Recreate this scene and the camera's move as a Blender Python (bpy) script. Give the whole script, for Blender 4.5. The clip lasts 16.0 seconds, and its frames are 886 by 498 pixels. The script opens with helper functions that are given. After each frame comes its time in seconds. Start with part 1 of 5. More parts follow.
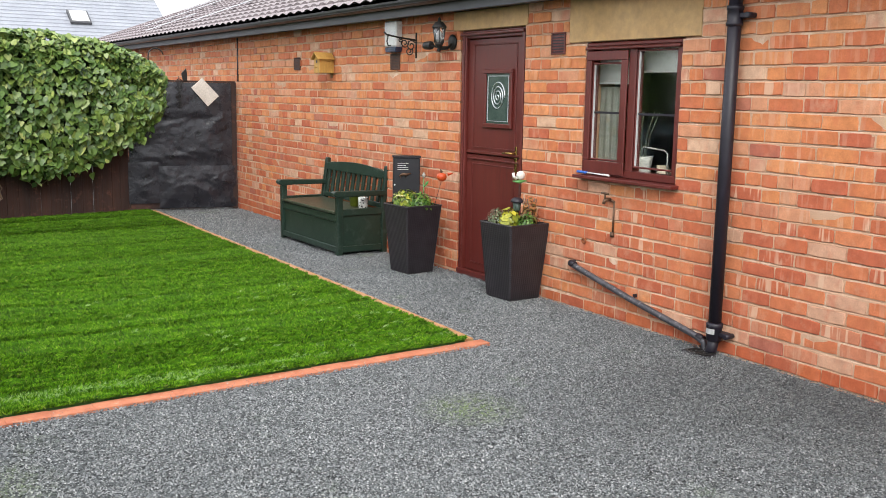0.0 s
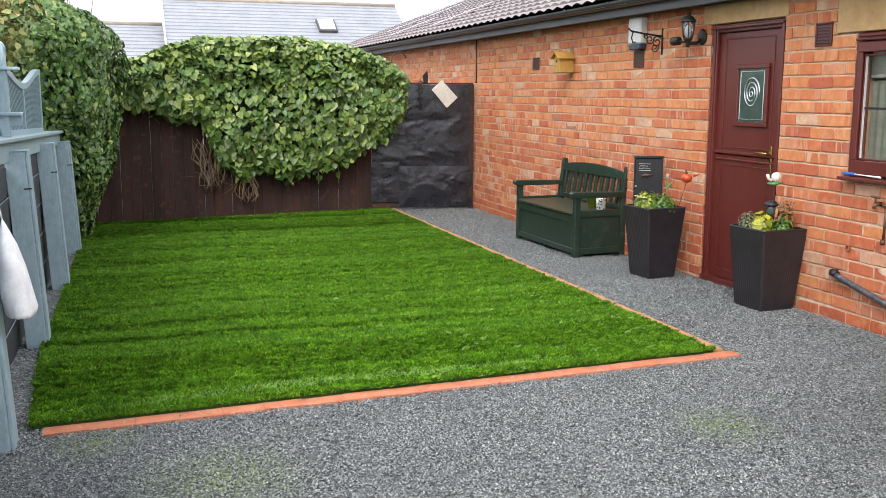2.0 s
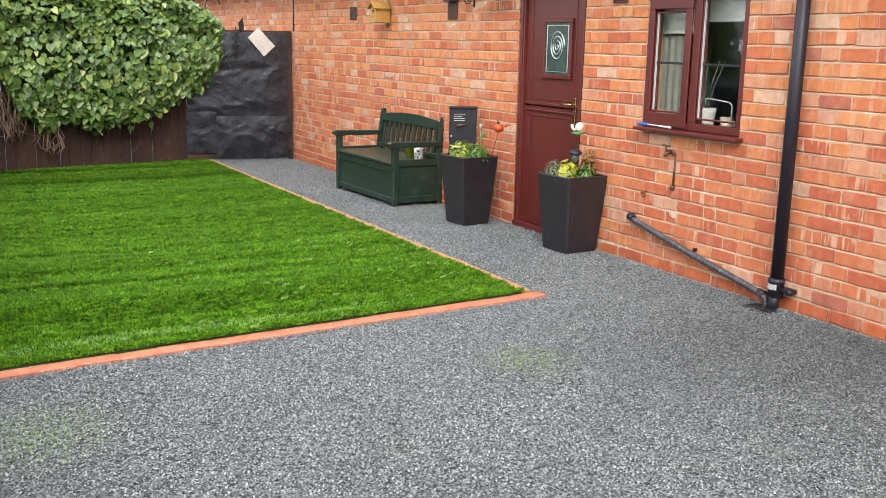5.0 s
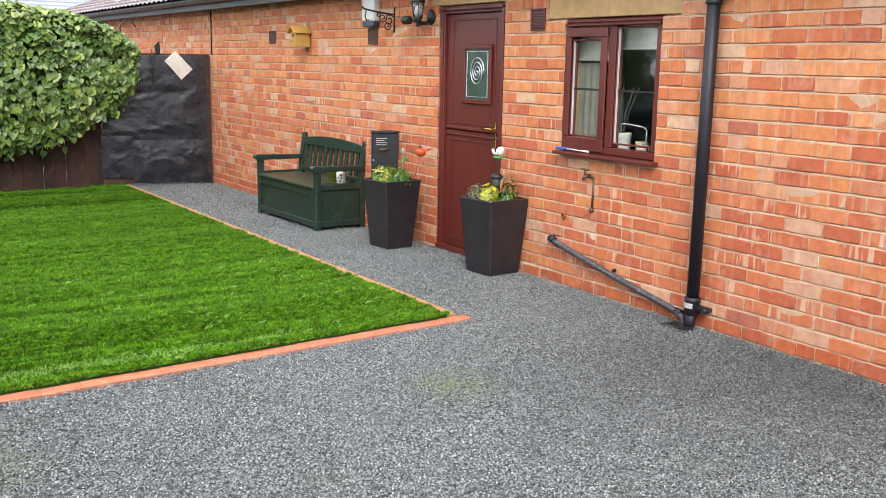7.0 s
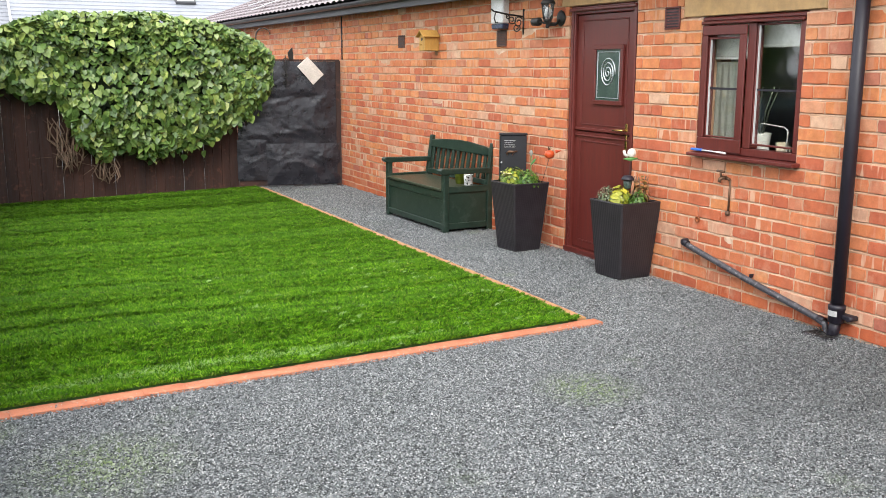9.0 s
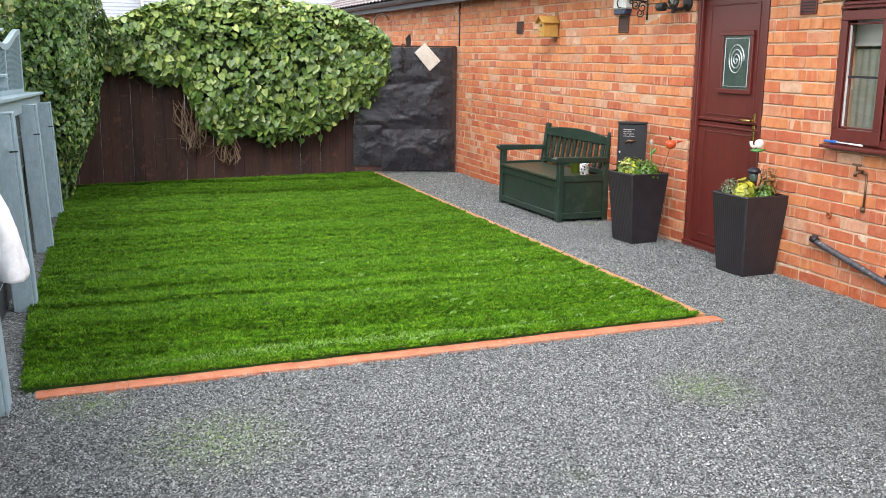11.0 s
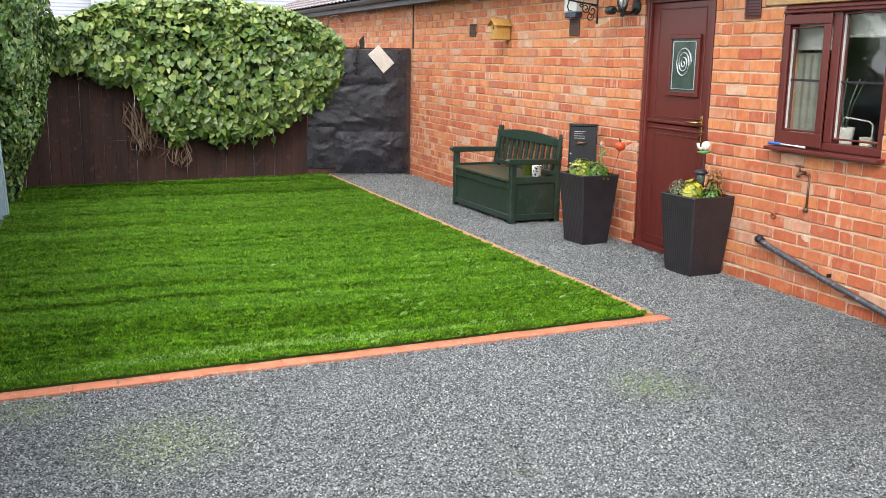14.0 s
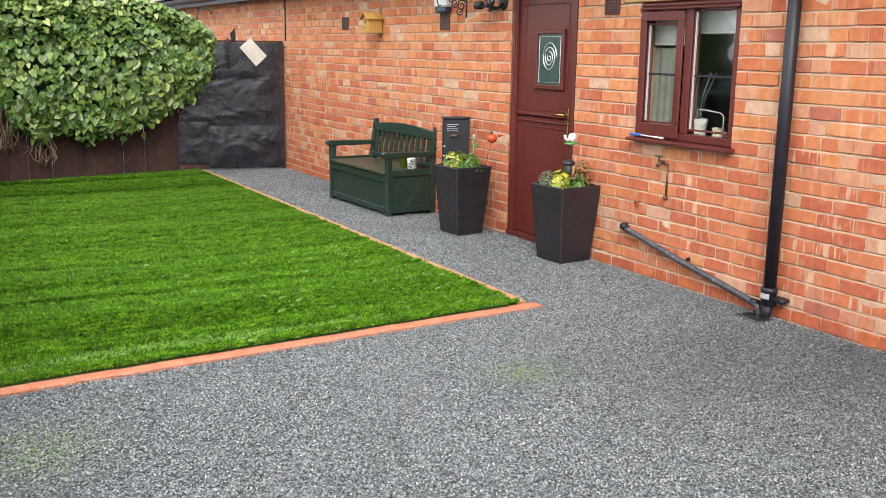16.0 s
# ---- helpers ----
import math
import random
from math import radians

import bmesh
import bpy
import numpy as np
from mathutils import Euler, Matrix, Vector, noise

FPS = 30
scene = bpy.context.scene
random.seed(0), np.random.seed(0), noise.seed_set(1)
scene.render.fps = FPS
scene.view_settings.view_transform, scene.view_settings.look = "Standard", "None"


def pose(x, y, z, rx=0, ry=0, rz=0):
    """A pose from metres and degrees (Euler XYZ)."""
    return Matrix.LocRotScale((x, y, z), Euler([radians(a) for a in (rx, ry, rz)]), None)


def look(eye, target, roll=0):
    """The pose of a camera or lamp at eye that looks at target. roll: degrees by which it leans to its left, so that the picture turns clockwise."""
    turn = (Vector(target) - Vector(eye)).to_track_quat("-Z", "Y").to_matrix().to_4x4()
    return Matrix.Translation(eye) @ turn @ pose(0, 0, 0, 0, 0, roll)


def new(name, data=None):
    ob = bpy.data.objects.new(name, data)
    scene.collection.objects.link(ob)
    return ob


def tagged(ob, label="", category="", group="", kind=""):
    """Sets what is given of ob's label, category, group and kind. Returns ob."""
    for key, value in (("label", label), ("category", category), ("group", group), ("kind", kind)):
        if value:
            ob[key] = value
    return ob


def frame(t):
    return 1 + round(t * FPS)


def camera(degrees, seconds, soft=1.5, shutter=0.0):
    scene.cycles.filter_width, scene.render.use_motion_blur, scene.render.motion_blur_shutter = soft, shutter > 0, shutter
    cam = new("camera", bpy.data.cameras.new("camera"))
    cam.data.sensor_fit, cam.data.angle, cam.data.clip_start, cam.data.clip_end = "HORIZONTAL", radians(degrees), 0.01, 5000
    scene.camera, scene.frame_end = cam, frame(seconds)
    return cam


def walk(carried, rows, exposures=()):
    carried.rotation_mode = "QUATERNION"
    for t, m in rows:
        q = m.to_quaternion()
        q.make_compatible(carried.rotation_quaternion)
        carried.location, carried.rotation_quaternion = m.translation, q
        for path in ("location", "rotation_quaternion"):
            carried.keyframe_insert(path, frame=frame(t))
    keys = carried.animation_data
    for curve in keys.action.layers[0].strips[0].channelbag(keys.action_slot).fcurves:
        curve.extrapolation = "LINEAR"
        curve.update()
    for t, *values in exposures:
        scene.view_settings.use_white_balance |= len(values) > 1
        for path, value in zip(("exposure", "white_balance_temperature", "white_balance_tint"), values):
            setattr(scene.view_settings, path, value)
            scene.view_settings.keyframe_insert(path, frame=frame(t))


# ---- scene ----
cam = camera(50.4, 16.0, soft=0.62)
PATH = [
    (0, (-4.465, -3.962, 1.56), (-3.424, -2.286, 1.232), 1.0),
    (0.5, (-4.488, -3.923, 1.591), (-3.534, -2.203, 1.229), -0.0),
    (1, (-4.486, -3.876, 1.522), (-3.653, -2.097, 1.146), 0.5),
    (1.5, (-4.482, -3.839, 1.534), (-3.723, -2.024, 1.171), 0.5),
    (2, (-4.515, -3.809, 1.535), (-3.904, -1.933, 1.206), 0.2),
    (2.5, (-4.503, -3.799, 1.533), (-3.975, -1.898, 1.202), 0.0),
    (3, (-4.51, -3.782, 1.522), (-4.019, -1.879, 1.148), -0.1),
    (3.5, (-4.539, -3.785, 1.52), (-4.03, -1.894, 1.116), 0.1),
    (4, (-4.492, -3.822, 1.521), (-3.798, -1.994, 1.101), 0.3),
    (4.5, (-4.497, -3.888, 1.526), (-3.672, -2.116, 1.101), 1.0),
    (5, (-4.505, -3.934, 1.547), (-3.564, -2.222, 1.119), 1.1),
    (7.5, (-4.564, -3.959, 1.597), (-3.475, -2.326, 1.215), 1.1),
    (8, (-4.578, -3.948, 1.581), (-3.516, -2.296, 1.203), 1.0),
    (8.5, (-4.584, -3.95, 1.581), (-3.577, -2.265, 1.195), 0.6),
    (9, (-4.6, -3.922, 1.594), (-3.733, -2.161, 1.21), 0.2),
    (9.5, (-4.603, -3.882, 1.578), (-3.85, -2.07, 1.191), 0.7),
    (10, (-4.607, -3.856, 1.568), (-3.932, -2.016, 1.168), 0.8),
    (12.5, (-4.548, -3.812, 1.549), (-3.902, -1.964, 1.137), 0.7),
    (13, (-4.55, -3.815, 1.57), (-3.889, -1.974, 1.156), 0.7),
    (13.5, (-4.559, -3.834, 1.553), (-3.864, -2.002, 1.151), 0.9),
    (14, (-4.549, -3.853, 1.548), (-3.813, -2.037, 1.149), 1.0),
    (14.5, (-4.526, -3.88, 1.568), (-3.702, -2.103, 1.167), 0.9),
    (15, (-4.563, -3.923, 1.571), (-3.68, -2.175, 1.16), 1.3),
    (15.5, (-4.562, -3.939, 1.58), (-3.639, -2.213, 1.167), 1.2),
    (16, (-4.547, -3.944, 1.596), (-3.588, -2.24, 1.179), 0.8),
]
walk(cam, [(t, look(eye, target, roll)) for t, eye, target, roll in PATH],
     [(0, 0.98), (1.5, 1.02), (2.5, 1.1), (3.5, 1.3), (5, 1.22), (7.5, 1.2), (10, 1.27), (12.5, 1.27), (16, 1.22)])

# ---- light ----
world = bpy.data.worlds.new("overcast_sky")
scene.world = world
world.use_nodes = True
wn, wl = world.node_tree.nodes, world.node_tree.links
sky = wn.new("ShaderNodeTexSky")
sky.sky_type, sky.sun_disc = "NISHITA", False
sky.sun_elevation, sky.sun_rotation = radians(48), radians(230)
veil = wn.new("ShaderNodeMix")
veil.data_type = "RGBA"
veil.inputs[0].default_value = 0.88
veil.inputs[7].default_value = (9.2, 9.4, 9.8, 1)
wl.new(sky.outputs[0], veil.inputs[6])
wl.new(veil.outputs[2], wn["Background"].inputs[0])
wn["Background"].inputs[1].default_value = 0.12
sun_data = bpy.data.lights.new("sun", "SUN")
sun_data.energy, sun_data.angle, sun_data.color = 1.3, radians(25), (1.0, 0.96, 0.9)
sun = new("sun", sun_data)
sun.matrix_world = look((-6, -7, 9), (0, 2, 0))


# ---- materials ----
def mat(name, rough=0.7, metal=0.0):
    m = bpy.data.materials.new(name)
    m.use_nodes = True
    b = m.node_tree.nodes["Principled BSDF"]
    b.inputs["Roughness"].default_value, b.inputs["Metallic"].default_value = rough, metal
    return m, m.node_tree.nodes, m.node_tree.links, b


def ramp(n, stops, inter="LINEAR"):
    r = n.new("ShaderNodeValToRGB")
    r.color_ramp.interpolation = inter
    e = r.color_ramp.elements
    while len(e) < len(stops):
        e.new(0.5)
    for i, (p, c) in enumerate(stops):
        e[i].position, e[i].color = p, (*c, 1)
    return r


def noise_tex(n, l, scale, detail=4, rough=0.6, vec=None, stretch=None):
    t = n.new("ShaderNodeTexNoise")
    t.inputs["Scale"].default_value, t.inputs["Detail"].default_value, t.inputs["Roughness"].default_value = scale, detail, rough
    g = n.new("ShaderNodeNewGeometry")
    src = g.outputs["Position"] if vec is None else vec
    if stretch:
        mp = n.new("ShaderNodeMapping")
        mp.inputs["Scale"].default_value = stretch
        l.new(src, mp.inputs[0])
        src = mp.outputs[0]
    l.new(src, t.inputs["Vector"])
    return t


def mixc(n, l, fac, a, b, mode="MIX"):
    x = n.new("ShaderNodeMix")
    x.data_type, x.blend_type = "RGBA", mode
    for s, v in ((0, fac), (6, a), (7, b)):
        if isinstance(v, (int, float)):
            x.inputs[s].default_value = v
        elif isinstance(v, tuple):
            x.inputs[s].default_value = (*v, 1)
        else:
            l.new(v, x.inputs[s])
    return x.outputs[2]


def bump(n, l, b, height, strength=0.3, dist=0.01):
    k = n.new("ShaderNodeBump")
    k.inputs["Strength"].default_value, k.inputs["Distance"].default_value = strength, dist
    l.new(height, k.inputs["Height"])
    l.new(k.outputs[0], b.inputs["Normal"])


def surface(name, dark, light, scale=6.0, rough=0.7, metal=0.0, grain=60.0, relief=0.25, stretch=None, spot=None, dist=0.004):
    """Two colours mixed by a broad and a fine noise, with fine relief; spot: a third colour in blotches."""
    m, n, l, b = mat(name, rough, metal)
    big, fine = noise_tex(n, l, scale, 5, 0.6, None, stretch), noise_tex(n, l, grain, 6, 0.7, None, stretch)
    r1 = ramp(n, [(0.3, dark), (0.7, light)])
    l.new(big.outputs[0], r1.inputs[0])
    r2 = ramp(n, [(0.25, (0.72, 0.72, 0.72)), (0.75, (1.2, 1.2, 1.2))])
    l.new(fine.outputs[0], r2.inputs[0])
    c = mixc(n, l, 1.0, r1.outputs[0], r2.outputs[0], "MULTIPLY")
    if spot:
        s = noise_tex(n, l, scale * 2.3, 6, 0.65)
        r3 = ramp(n, [(0.56, (0, 0, 0)), (0.68, (1, 1, 1))])
        l.new(s.outputs[0], r3.inputs[0])
        c = mixc(n, l, r3.outputs[0], c, spot)
    l.new(c, b.inputs["Base Color"])
    r4 = ramp(n, [(0.3, (rough * 0.8,) * 3), (0.7, (min(1, rough * 1.2),) * 3)])
    l.new(fine.outputs[0], r4.inputs[0])
    l.new(r4.outputs[0], b.inputs["Roughness"])
    bump(n, l, b, fine.outputs[0], relief, dist)
    return m


def brick_material(name, tones, joined, stripes):
    """Fired clay: a tone for each brick, kiln stripes across some of them, pale bloom and dark specks."""
    m, n, l, b = mat(name, 0.85)
    if joined:
        rnd = n.new("ShaderNodeNewGeometry").outputs["Random Per Island"]
    else:
        rnd = n.new("ShaderNodeObjectInfo").outputs["Random"]
    r = ramp(n, tones, "CONSTANT")
    l.new(rnd, r.inputs[0])
    fine = noise_tex(n, l, 120, 6, 0.7)
    mid = noise_tex(n, l, 14, 5, 0.65)
    r2 = ramp(n, [(0.3, (0.8, 0.77, 0.75)), (0.72, (1.16, 1.16, 1.16))])
    l.new(mid.outputs[0], r2.inputs[0])
    c = mixc(n, l, 1.0, r.outputs[0], r2.outputs[0], "MULTIPLY")
    r5 = ramp(n, [(0.3, (0.86, 0.85, 0.85)), (0.7, (1.1, 1.1, 1.1))])
    l.new(fine.outputs[0], r5.inputs[0])
    c = mixc(n, l, 1.0, c, r5.outputs[0], "MULTIPLY")
    # stripes: upright bands left by the stacking in the kiln
    gp = n.new("ShaderNodeNewGeometry")
    sx = n.new("ShaderNodeSeparateXYZ")
    l.new(gp.outputs["Position"], sx.inputs[0])
    own = n.new("ShaderNodeMath")
    own.operation = "MULTIPLY"
    own.inputs[1].default_value = 190.0
    l.new(rnd, own.inputs[0])
    along = n.new("ShaderNodeMath")
    along.operation = "MULTIPLY"
    along.inputs[1].default_value = 24.0
    l.new(sx.outputs[1], along.inputs[0])
    lift = n.new("ShaderNodeMath")
    lift.operation = "MULTIPLY"
    lift.inputs[1].default_value = 3.0
    l.new(sx.outputs[2], lift.inputs[0])
    cv = n.new("ShaderNodeCombineXYZ")
    for k, src in enumerate((lift, along, own)):
        l.new(src.outputs[0], cv.inputs[k])
    st = noise_tex(n, l, 1.0, 2, 0.5, cv.outputs[0])
    r3 = ramp(n, [(0.54, (0, 0, 0)), (0.61, (1, 1, 1))])
    l.new(st.outputs[0], r3.inputs[0])
    pick = n.new("ShaderNodeMath")
    pick.operation = "MULTIPLY"
    pick.inputs[1].default_value = 7.31
    l.new(rnd, pick.inputs[0])
    fr = n.new("ShaderNodeMath")
    fr.operation = "FRACT"
    l.new(pick.outputs[0], fr.inputs[0])
    gate = ramp(n, [(0.0, (0.04, 0.04, 0.04)), (0.4, (0.22, 0.22, 0.22)), (0.74, (stripes, stripes, stripes))], "CONSTANT")
    l.new(fr.outputs[0], gate.inputs[0])
    f = mixc(n, l, 1.0, r3.outputs[0], gate.outputs[0], "MULTIPLY")
    c = mixc(n, l, f, c, (0.62, 0.4, 0.27))
    # redder cores and browner flanks within a brick
    core = noise_tex(n, l, 1.0, 3, 0.6, cv.outputs[0], (1.6, 0.35, 1))
    r8 = ramp(n, [(0.5, (0, 0, 0)), (0.7, (0.55, 0.55, 0.55))])
    l.new(core.outputs[0], r8.inputs[0])
    c = mixc(n, l, r8.outputs[0], c, (0.47, 0.12, 0.055))
    # bloom
    bl = noise_tex(n, l, 5.5, 6, 0.7)
    r6 = ramp(n, [(0.55, (0, 0, 0)), (0.75, (0.5, 0.5, 0.5))])
    l.new(bl.outputs[0], r6.inputs[0])
    c = mixc(n, l, r6.outputs[0], c, (0.58, 0.36, 0.235))
    l.new(c, b.inputs["Base Color"])
    bump(n, l, b, fine.outputs[0], 0.5, 0.004)
    return m


RED = [(0.0, (0.47, 0.125, 0.052)), (0.2, (0.52, 0.16, 0.066)), (0.42, (0.44, 0.11, 0.05)), (0.58, (0.56, 0.19, 0.08)),
       (0.74, (0.49, 0.18, 0.095)), (0.88, (0.55, 0.31, 0.2)), (0.97, (0.38, 0.12, 0.075))]
ORANGE = [(0.0, (0.58, 0.215, 0.078)), (0.24, (0.54, 0.175, 0.066)), (0.44, (0.61, 0.245, 0.098)), (0.66, (0.51, 0.15, 0.06)),
          (0.78, (0.57, 0.26, 0.14)), (0.945, (0.42, 0.15, 0.09)), (0.965, (0.6, 0.38, 0.25))]
DAMP = [(0.0, (0.43, 0.1, 0.036)), (0.4, (0.48, 0.125, 0.043)), (0.7, (0.39, 0.095, 0.042)), (0.9, (0.46, 0.16, 0.08))]
M_BRICK_D, M_BRICKS_D = brick_material("brick_damp", DAMP, False, 0.15), brick_material("bricks_damp", DAMP, True, 0.15)
M_BRICK_R, M_BRICK_O = brick_material("brick_red", RED, False, 0.8), brick_material("brick_orange", ORANGE, False, 0.35)
M_BRICKS_R, M_BRICKS_O = brick_material("bricks_red", RED, True, 0.8), brick_material("bricks_orange", ORANGE, True, 0.35)
M_MORTAR = surface("mortar", (0.46, 0.26, 0.155), (0.6, 0.41, 0.28), 3, 0.95, 0, 150, 0.7, None, (0.64, 0.48, 0.36))
M_LINTEL = surface("ochre_render", (0.45, 0.28, 0.12), (0.53, 0.345, 0.165), 2, 0.85, 0, 12, 0.12)
M_PLASTER = surface("room_plaster", (0.6, 0.59, 0.55), (0.7, 0.69, 0.65), 2, 0.9)
M_MAROON = surface("maroon_upvc", (0.098, 0.016, 0.0125), (0.122, 0.0225, 0.017), 4, 0.38, 0, 40, 0.08, (1, 1, 0.12))
M_BLACK = surface("black_plastic", (0.0085, 0.007, 0.013), (0.015, 0.012, 0.021), 8, 0.5, 0, 70, 0.1)
M_FASCIA = surface("dark_grey_fascia", (0.05, 0.05, 0.055), (0.08, 0.08, 0.085), 3, 0.5, 0, 40, 0.15, (1, 0.2, 1))
M_GUTTER = surface("black_gutter", (0.016, 0.016, 0.018), (0.03, 0.03, 0.033), 4, 0.35, 0, 50, 0.15)
M_GREEN = surface("green_bench_plastic", (0.009, 0.023, 0.0155), (0.018, 0.037, 0.026), 5, 0.38, 0, 55, 0.25, None, (0.034, 0.052, 0.04))
# the brown blotches paint in the reflection on the wet lid
M_SEAT = surface("worn_seat", (0.02, 0.035, 0.02), (0.055, 0.06, 0.035), 7, 0.4, 0, 55, 0.2, None, (0.08, 0.05, 0.03))
M_BLUE = surface("blue_grey_paint", (0.29, 0.39, 0.44), (0.32, 0.425, 0.475), 2, 0.55, 0, 30, 0.12, (1, 1, 0.5), (0.3, 0.385, 0.43))
M_BOARD = surface("dark_membrane_boards", (0.018, 0.021, 0.026), (0.05, 0.055, 0.062), 3, 0.6, 0, 30, 0.4, None, (0.075, 0.08, 0.085))
M_FENCE = surface("brown_stained_wood", (0.018, 0.0075, 0.0052), (0.054, 0.021, 0.013), 5, 0.8, 0, 45, 0.6, (1, 1, 0.08), (0.085, 0.033, 0.02))
M_MEMBRANE = surface("black_membrane", (0.011, 0.011, 0.0145), (0.023, 0.023, 0.029), 6, 0.27, 0, 5, 0.6, None, (0.026, 0.026, 0.031), 0.025)
M_PAVER = surface("terracotta_paver", (0.42, 0.125, 0.06), (0.56, 0.21, 0.11), 9, 0.85, 0, 110, 0.5, None, (0.5, 0.27, 0.17))
M_SOIL = surface("soil", (0.02, 0.014, 0.01), (0.05, 0.035, 0.025), 8, 0.95)
M_TILE = surface("concrete_roof_tile", (0.19, 0.16, 0.164), (0.31, 0.265, 0.27), 4, 0.7, 0, 60, 0.5, None, (0.33, 0.3, 0.29))
M_SLATE = surface("grey_slate", (0.26, 0.275, 0.31), (0.33, 0.345, 0.38), 1.5, 0.6, 0, 20, 0.3)
M_WHITE = surface("white_plastic", (0.6, 0.6, 0.58), (0.72, 0.72, 0.7), 6, 0.45, 0, 60, 0.08)
M_OCHRE = surface("ochre_wood", (0.38, 0.20, 0.04), (0.5, 0.29, 0.07), 12, 0.7, 0, 60, 0.3, (1, 1, 0.3))
M_TIMBER = surface("raw_timber", (0.2, 0.10, 0.04), (0.33, 0.18, 0.08), 6, 0.8, 0, 50, 0.4, (1, 0.2, 1))
M_STEM = surface("dry_vine", (0.12, 0.075, 0.05), (0.22, 0.15, 0.10), 20, 0.9, 0, 80, 0.5)
M_IRON = surface("black_iron", (0.012, 0.012, 0.012), (0.03, 0.028, 0.026), 20, 0.5, 0.3, 90, 0.3)
M_BRASS, _n, _l, _b = mat("brass", 0.25, 1.0)
_b.inputs["Base Color"].default_value = (0.62, 0.42, 0.14, 1)
M_GLASS, _n, _l, _b = mat("window_glass", 0.02)
_b.inputs["Base Color"].default_value = (0.92, 0.95, 0.93, 1)
_b.inputs["Transmission Weight"].default_value, _b.inputs["IOR"].default_value = 1.0, 1.5


def ground_material(name, tones, scale):
    m, n, l, b = mat(name, 0.85)
    v = n.new("ShaderNodeTexVoronoi")
    v.inputs["Scale"].default_value = scale
    g = n.new("ShaderNodeNewGeometry")
    l.new(g.outputs["Position"], v.inputs["Vector"])
    r = ramp(n, tones)
    sep = n.new("ShaderNodeSeparateColor")
    l.new(v.outputs["Color"], sep.inputs[0])
    l.new(sep.outputs[0], r.inputs[0])
    big = noise_tex(n, l, 1.3, 4)
    r2 = ramp(n, [(0.3, (0.8, 0.8, 0.8)), (0.7, (1.12, 1.12, 1.12))])
    l.new(big.outputs[0], r2.inputs[0])
    l.new(mixc(n, l, 1.0, r.outputs[0], r2.outputs[0], "MULTIPLY"), b.inputs["Base Color"])
    bump(n, l, b, v.outputs["Distance"], 0.8, 0.008)
    return m


STONE = [(0.0, (0.043, 0.047, 0.051)), (0.3, (0.116, 0.127, 0.131)), (0.6, (0.216, 0.231, 0.232)), (0.88, (0.332, 0.348, 0.345)), (1.0, (0.48, 0.49, 0.48))]
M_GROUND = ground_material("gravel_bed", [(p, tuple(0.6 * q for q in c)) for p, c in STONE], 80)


def chip_material():
    """Slate chips: each its own grey, with a trace of algae in two worn patches."""
    m, n, l, b = mat("slate_chips", 0.8)
    g = n.new("ShaderNodeNewGeometry")
    r = ramp(n, STONE)
    l.new(g.outputs["Random Per Island"], r.inputs[0])
    patch = noise_tex(n, l, 0.9, 5, 0.6)
    r2 = ramp(n, [(0.3, (0.84, 0.84, 0.85)), (0.7, (1.1, 1.1, 1.1))])
    l.new(patch.outputs[0], r2.inputs[0])
    c = mixc(n, l, 1.0, r.outputs[0], r2.outputs[0], "MULTIPLY")
    al = noise_tex(n, l, 1.6, 5, 0.7)
    r3 = ramp(n, [(0.6, (0, 0, 0)), (0.74, (0.5, 0.5, 0.5))])
    l.new(al.outputs[0], r3.inputs[0])
    c = mixc(n, l, r3.outputs[0], c, (0.15, 0.21, 0.08))
    for place, reach in (((-4.25, -0.12, 0.0), 0.42), ((-1.95, -0.2, 0.0), 0.3), ((-4.75, 0.45, 0.0), 0.25)):
        g2 = n.new("ShaderNodeNewGeometry")
        far = n.new("ShaderNodeVectorMath")
        far.operation = "DISTANCE"
        far.inputs[1].default_value = place
        l.new(g2.outputs["Position"], far.inputs[0])
        near = n.new("ShaderNodeMapRange")
        near.inputs[1].default_value, near.inputs[2].default_value, near.inputs[3].default_value, near.inputs[4].default_value = 0.0, reach, 0.75, 0.0
        l.new(far.outputs["Value"], near.inputs[0])
        grit = noise_tex(n, l, 22, 4, 0.7)
        r7 = ramp(n, [(0.42, (0, 0, 0)), (0.58, (1, 1, 1))])
        l.new(grit.outputs[0], r7.inputs[0])
        f = mixc(n, l, 1.0, near.outputs[0], r7.outputs[0], "MULTIPLY")
        c = mixc(n, l, f, c, (0.2, 0.29, 0.07))
    # a darker patch with a ragged edge by the wall
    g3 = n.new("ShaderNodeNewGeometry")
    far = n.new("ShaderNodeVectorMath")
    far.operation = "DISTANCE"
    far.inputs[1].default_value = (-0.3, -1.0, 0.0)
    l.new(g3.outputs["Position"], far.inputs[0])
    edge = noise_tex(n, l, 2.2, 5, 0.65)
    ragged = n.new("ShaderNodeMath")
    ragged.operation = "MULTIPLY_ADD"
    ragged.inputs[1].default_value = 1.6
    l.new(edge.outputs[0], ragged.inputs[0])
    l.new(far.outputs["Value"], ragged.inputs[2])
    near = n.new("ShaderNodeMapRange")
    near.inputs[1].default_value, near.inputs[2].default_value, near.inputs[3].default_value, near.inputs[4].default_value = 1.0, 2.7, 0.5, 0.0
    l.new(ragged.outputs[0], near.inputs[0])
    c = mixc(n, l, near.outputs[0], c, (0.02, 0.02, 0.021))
    l.new(c, b.inputs["Base Color"])
    return m


M_CHIP = chip_material()


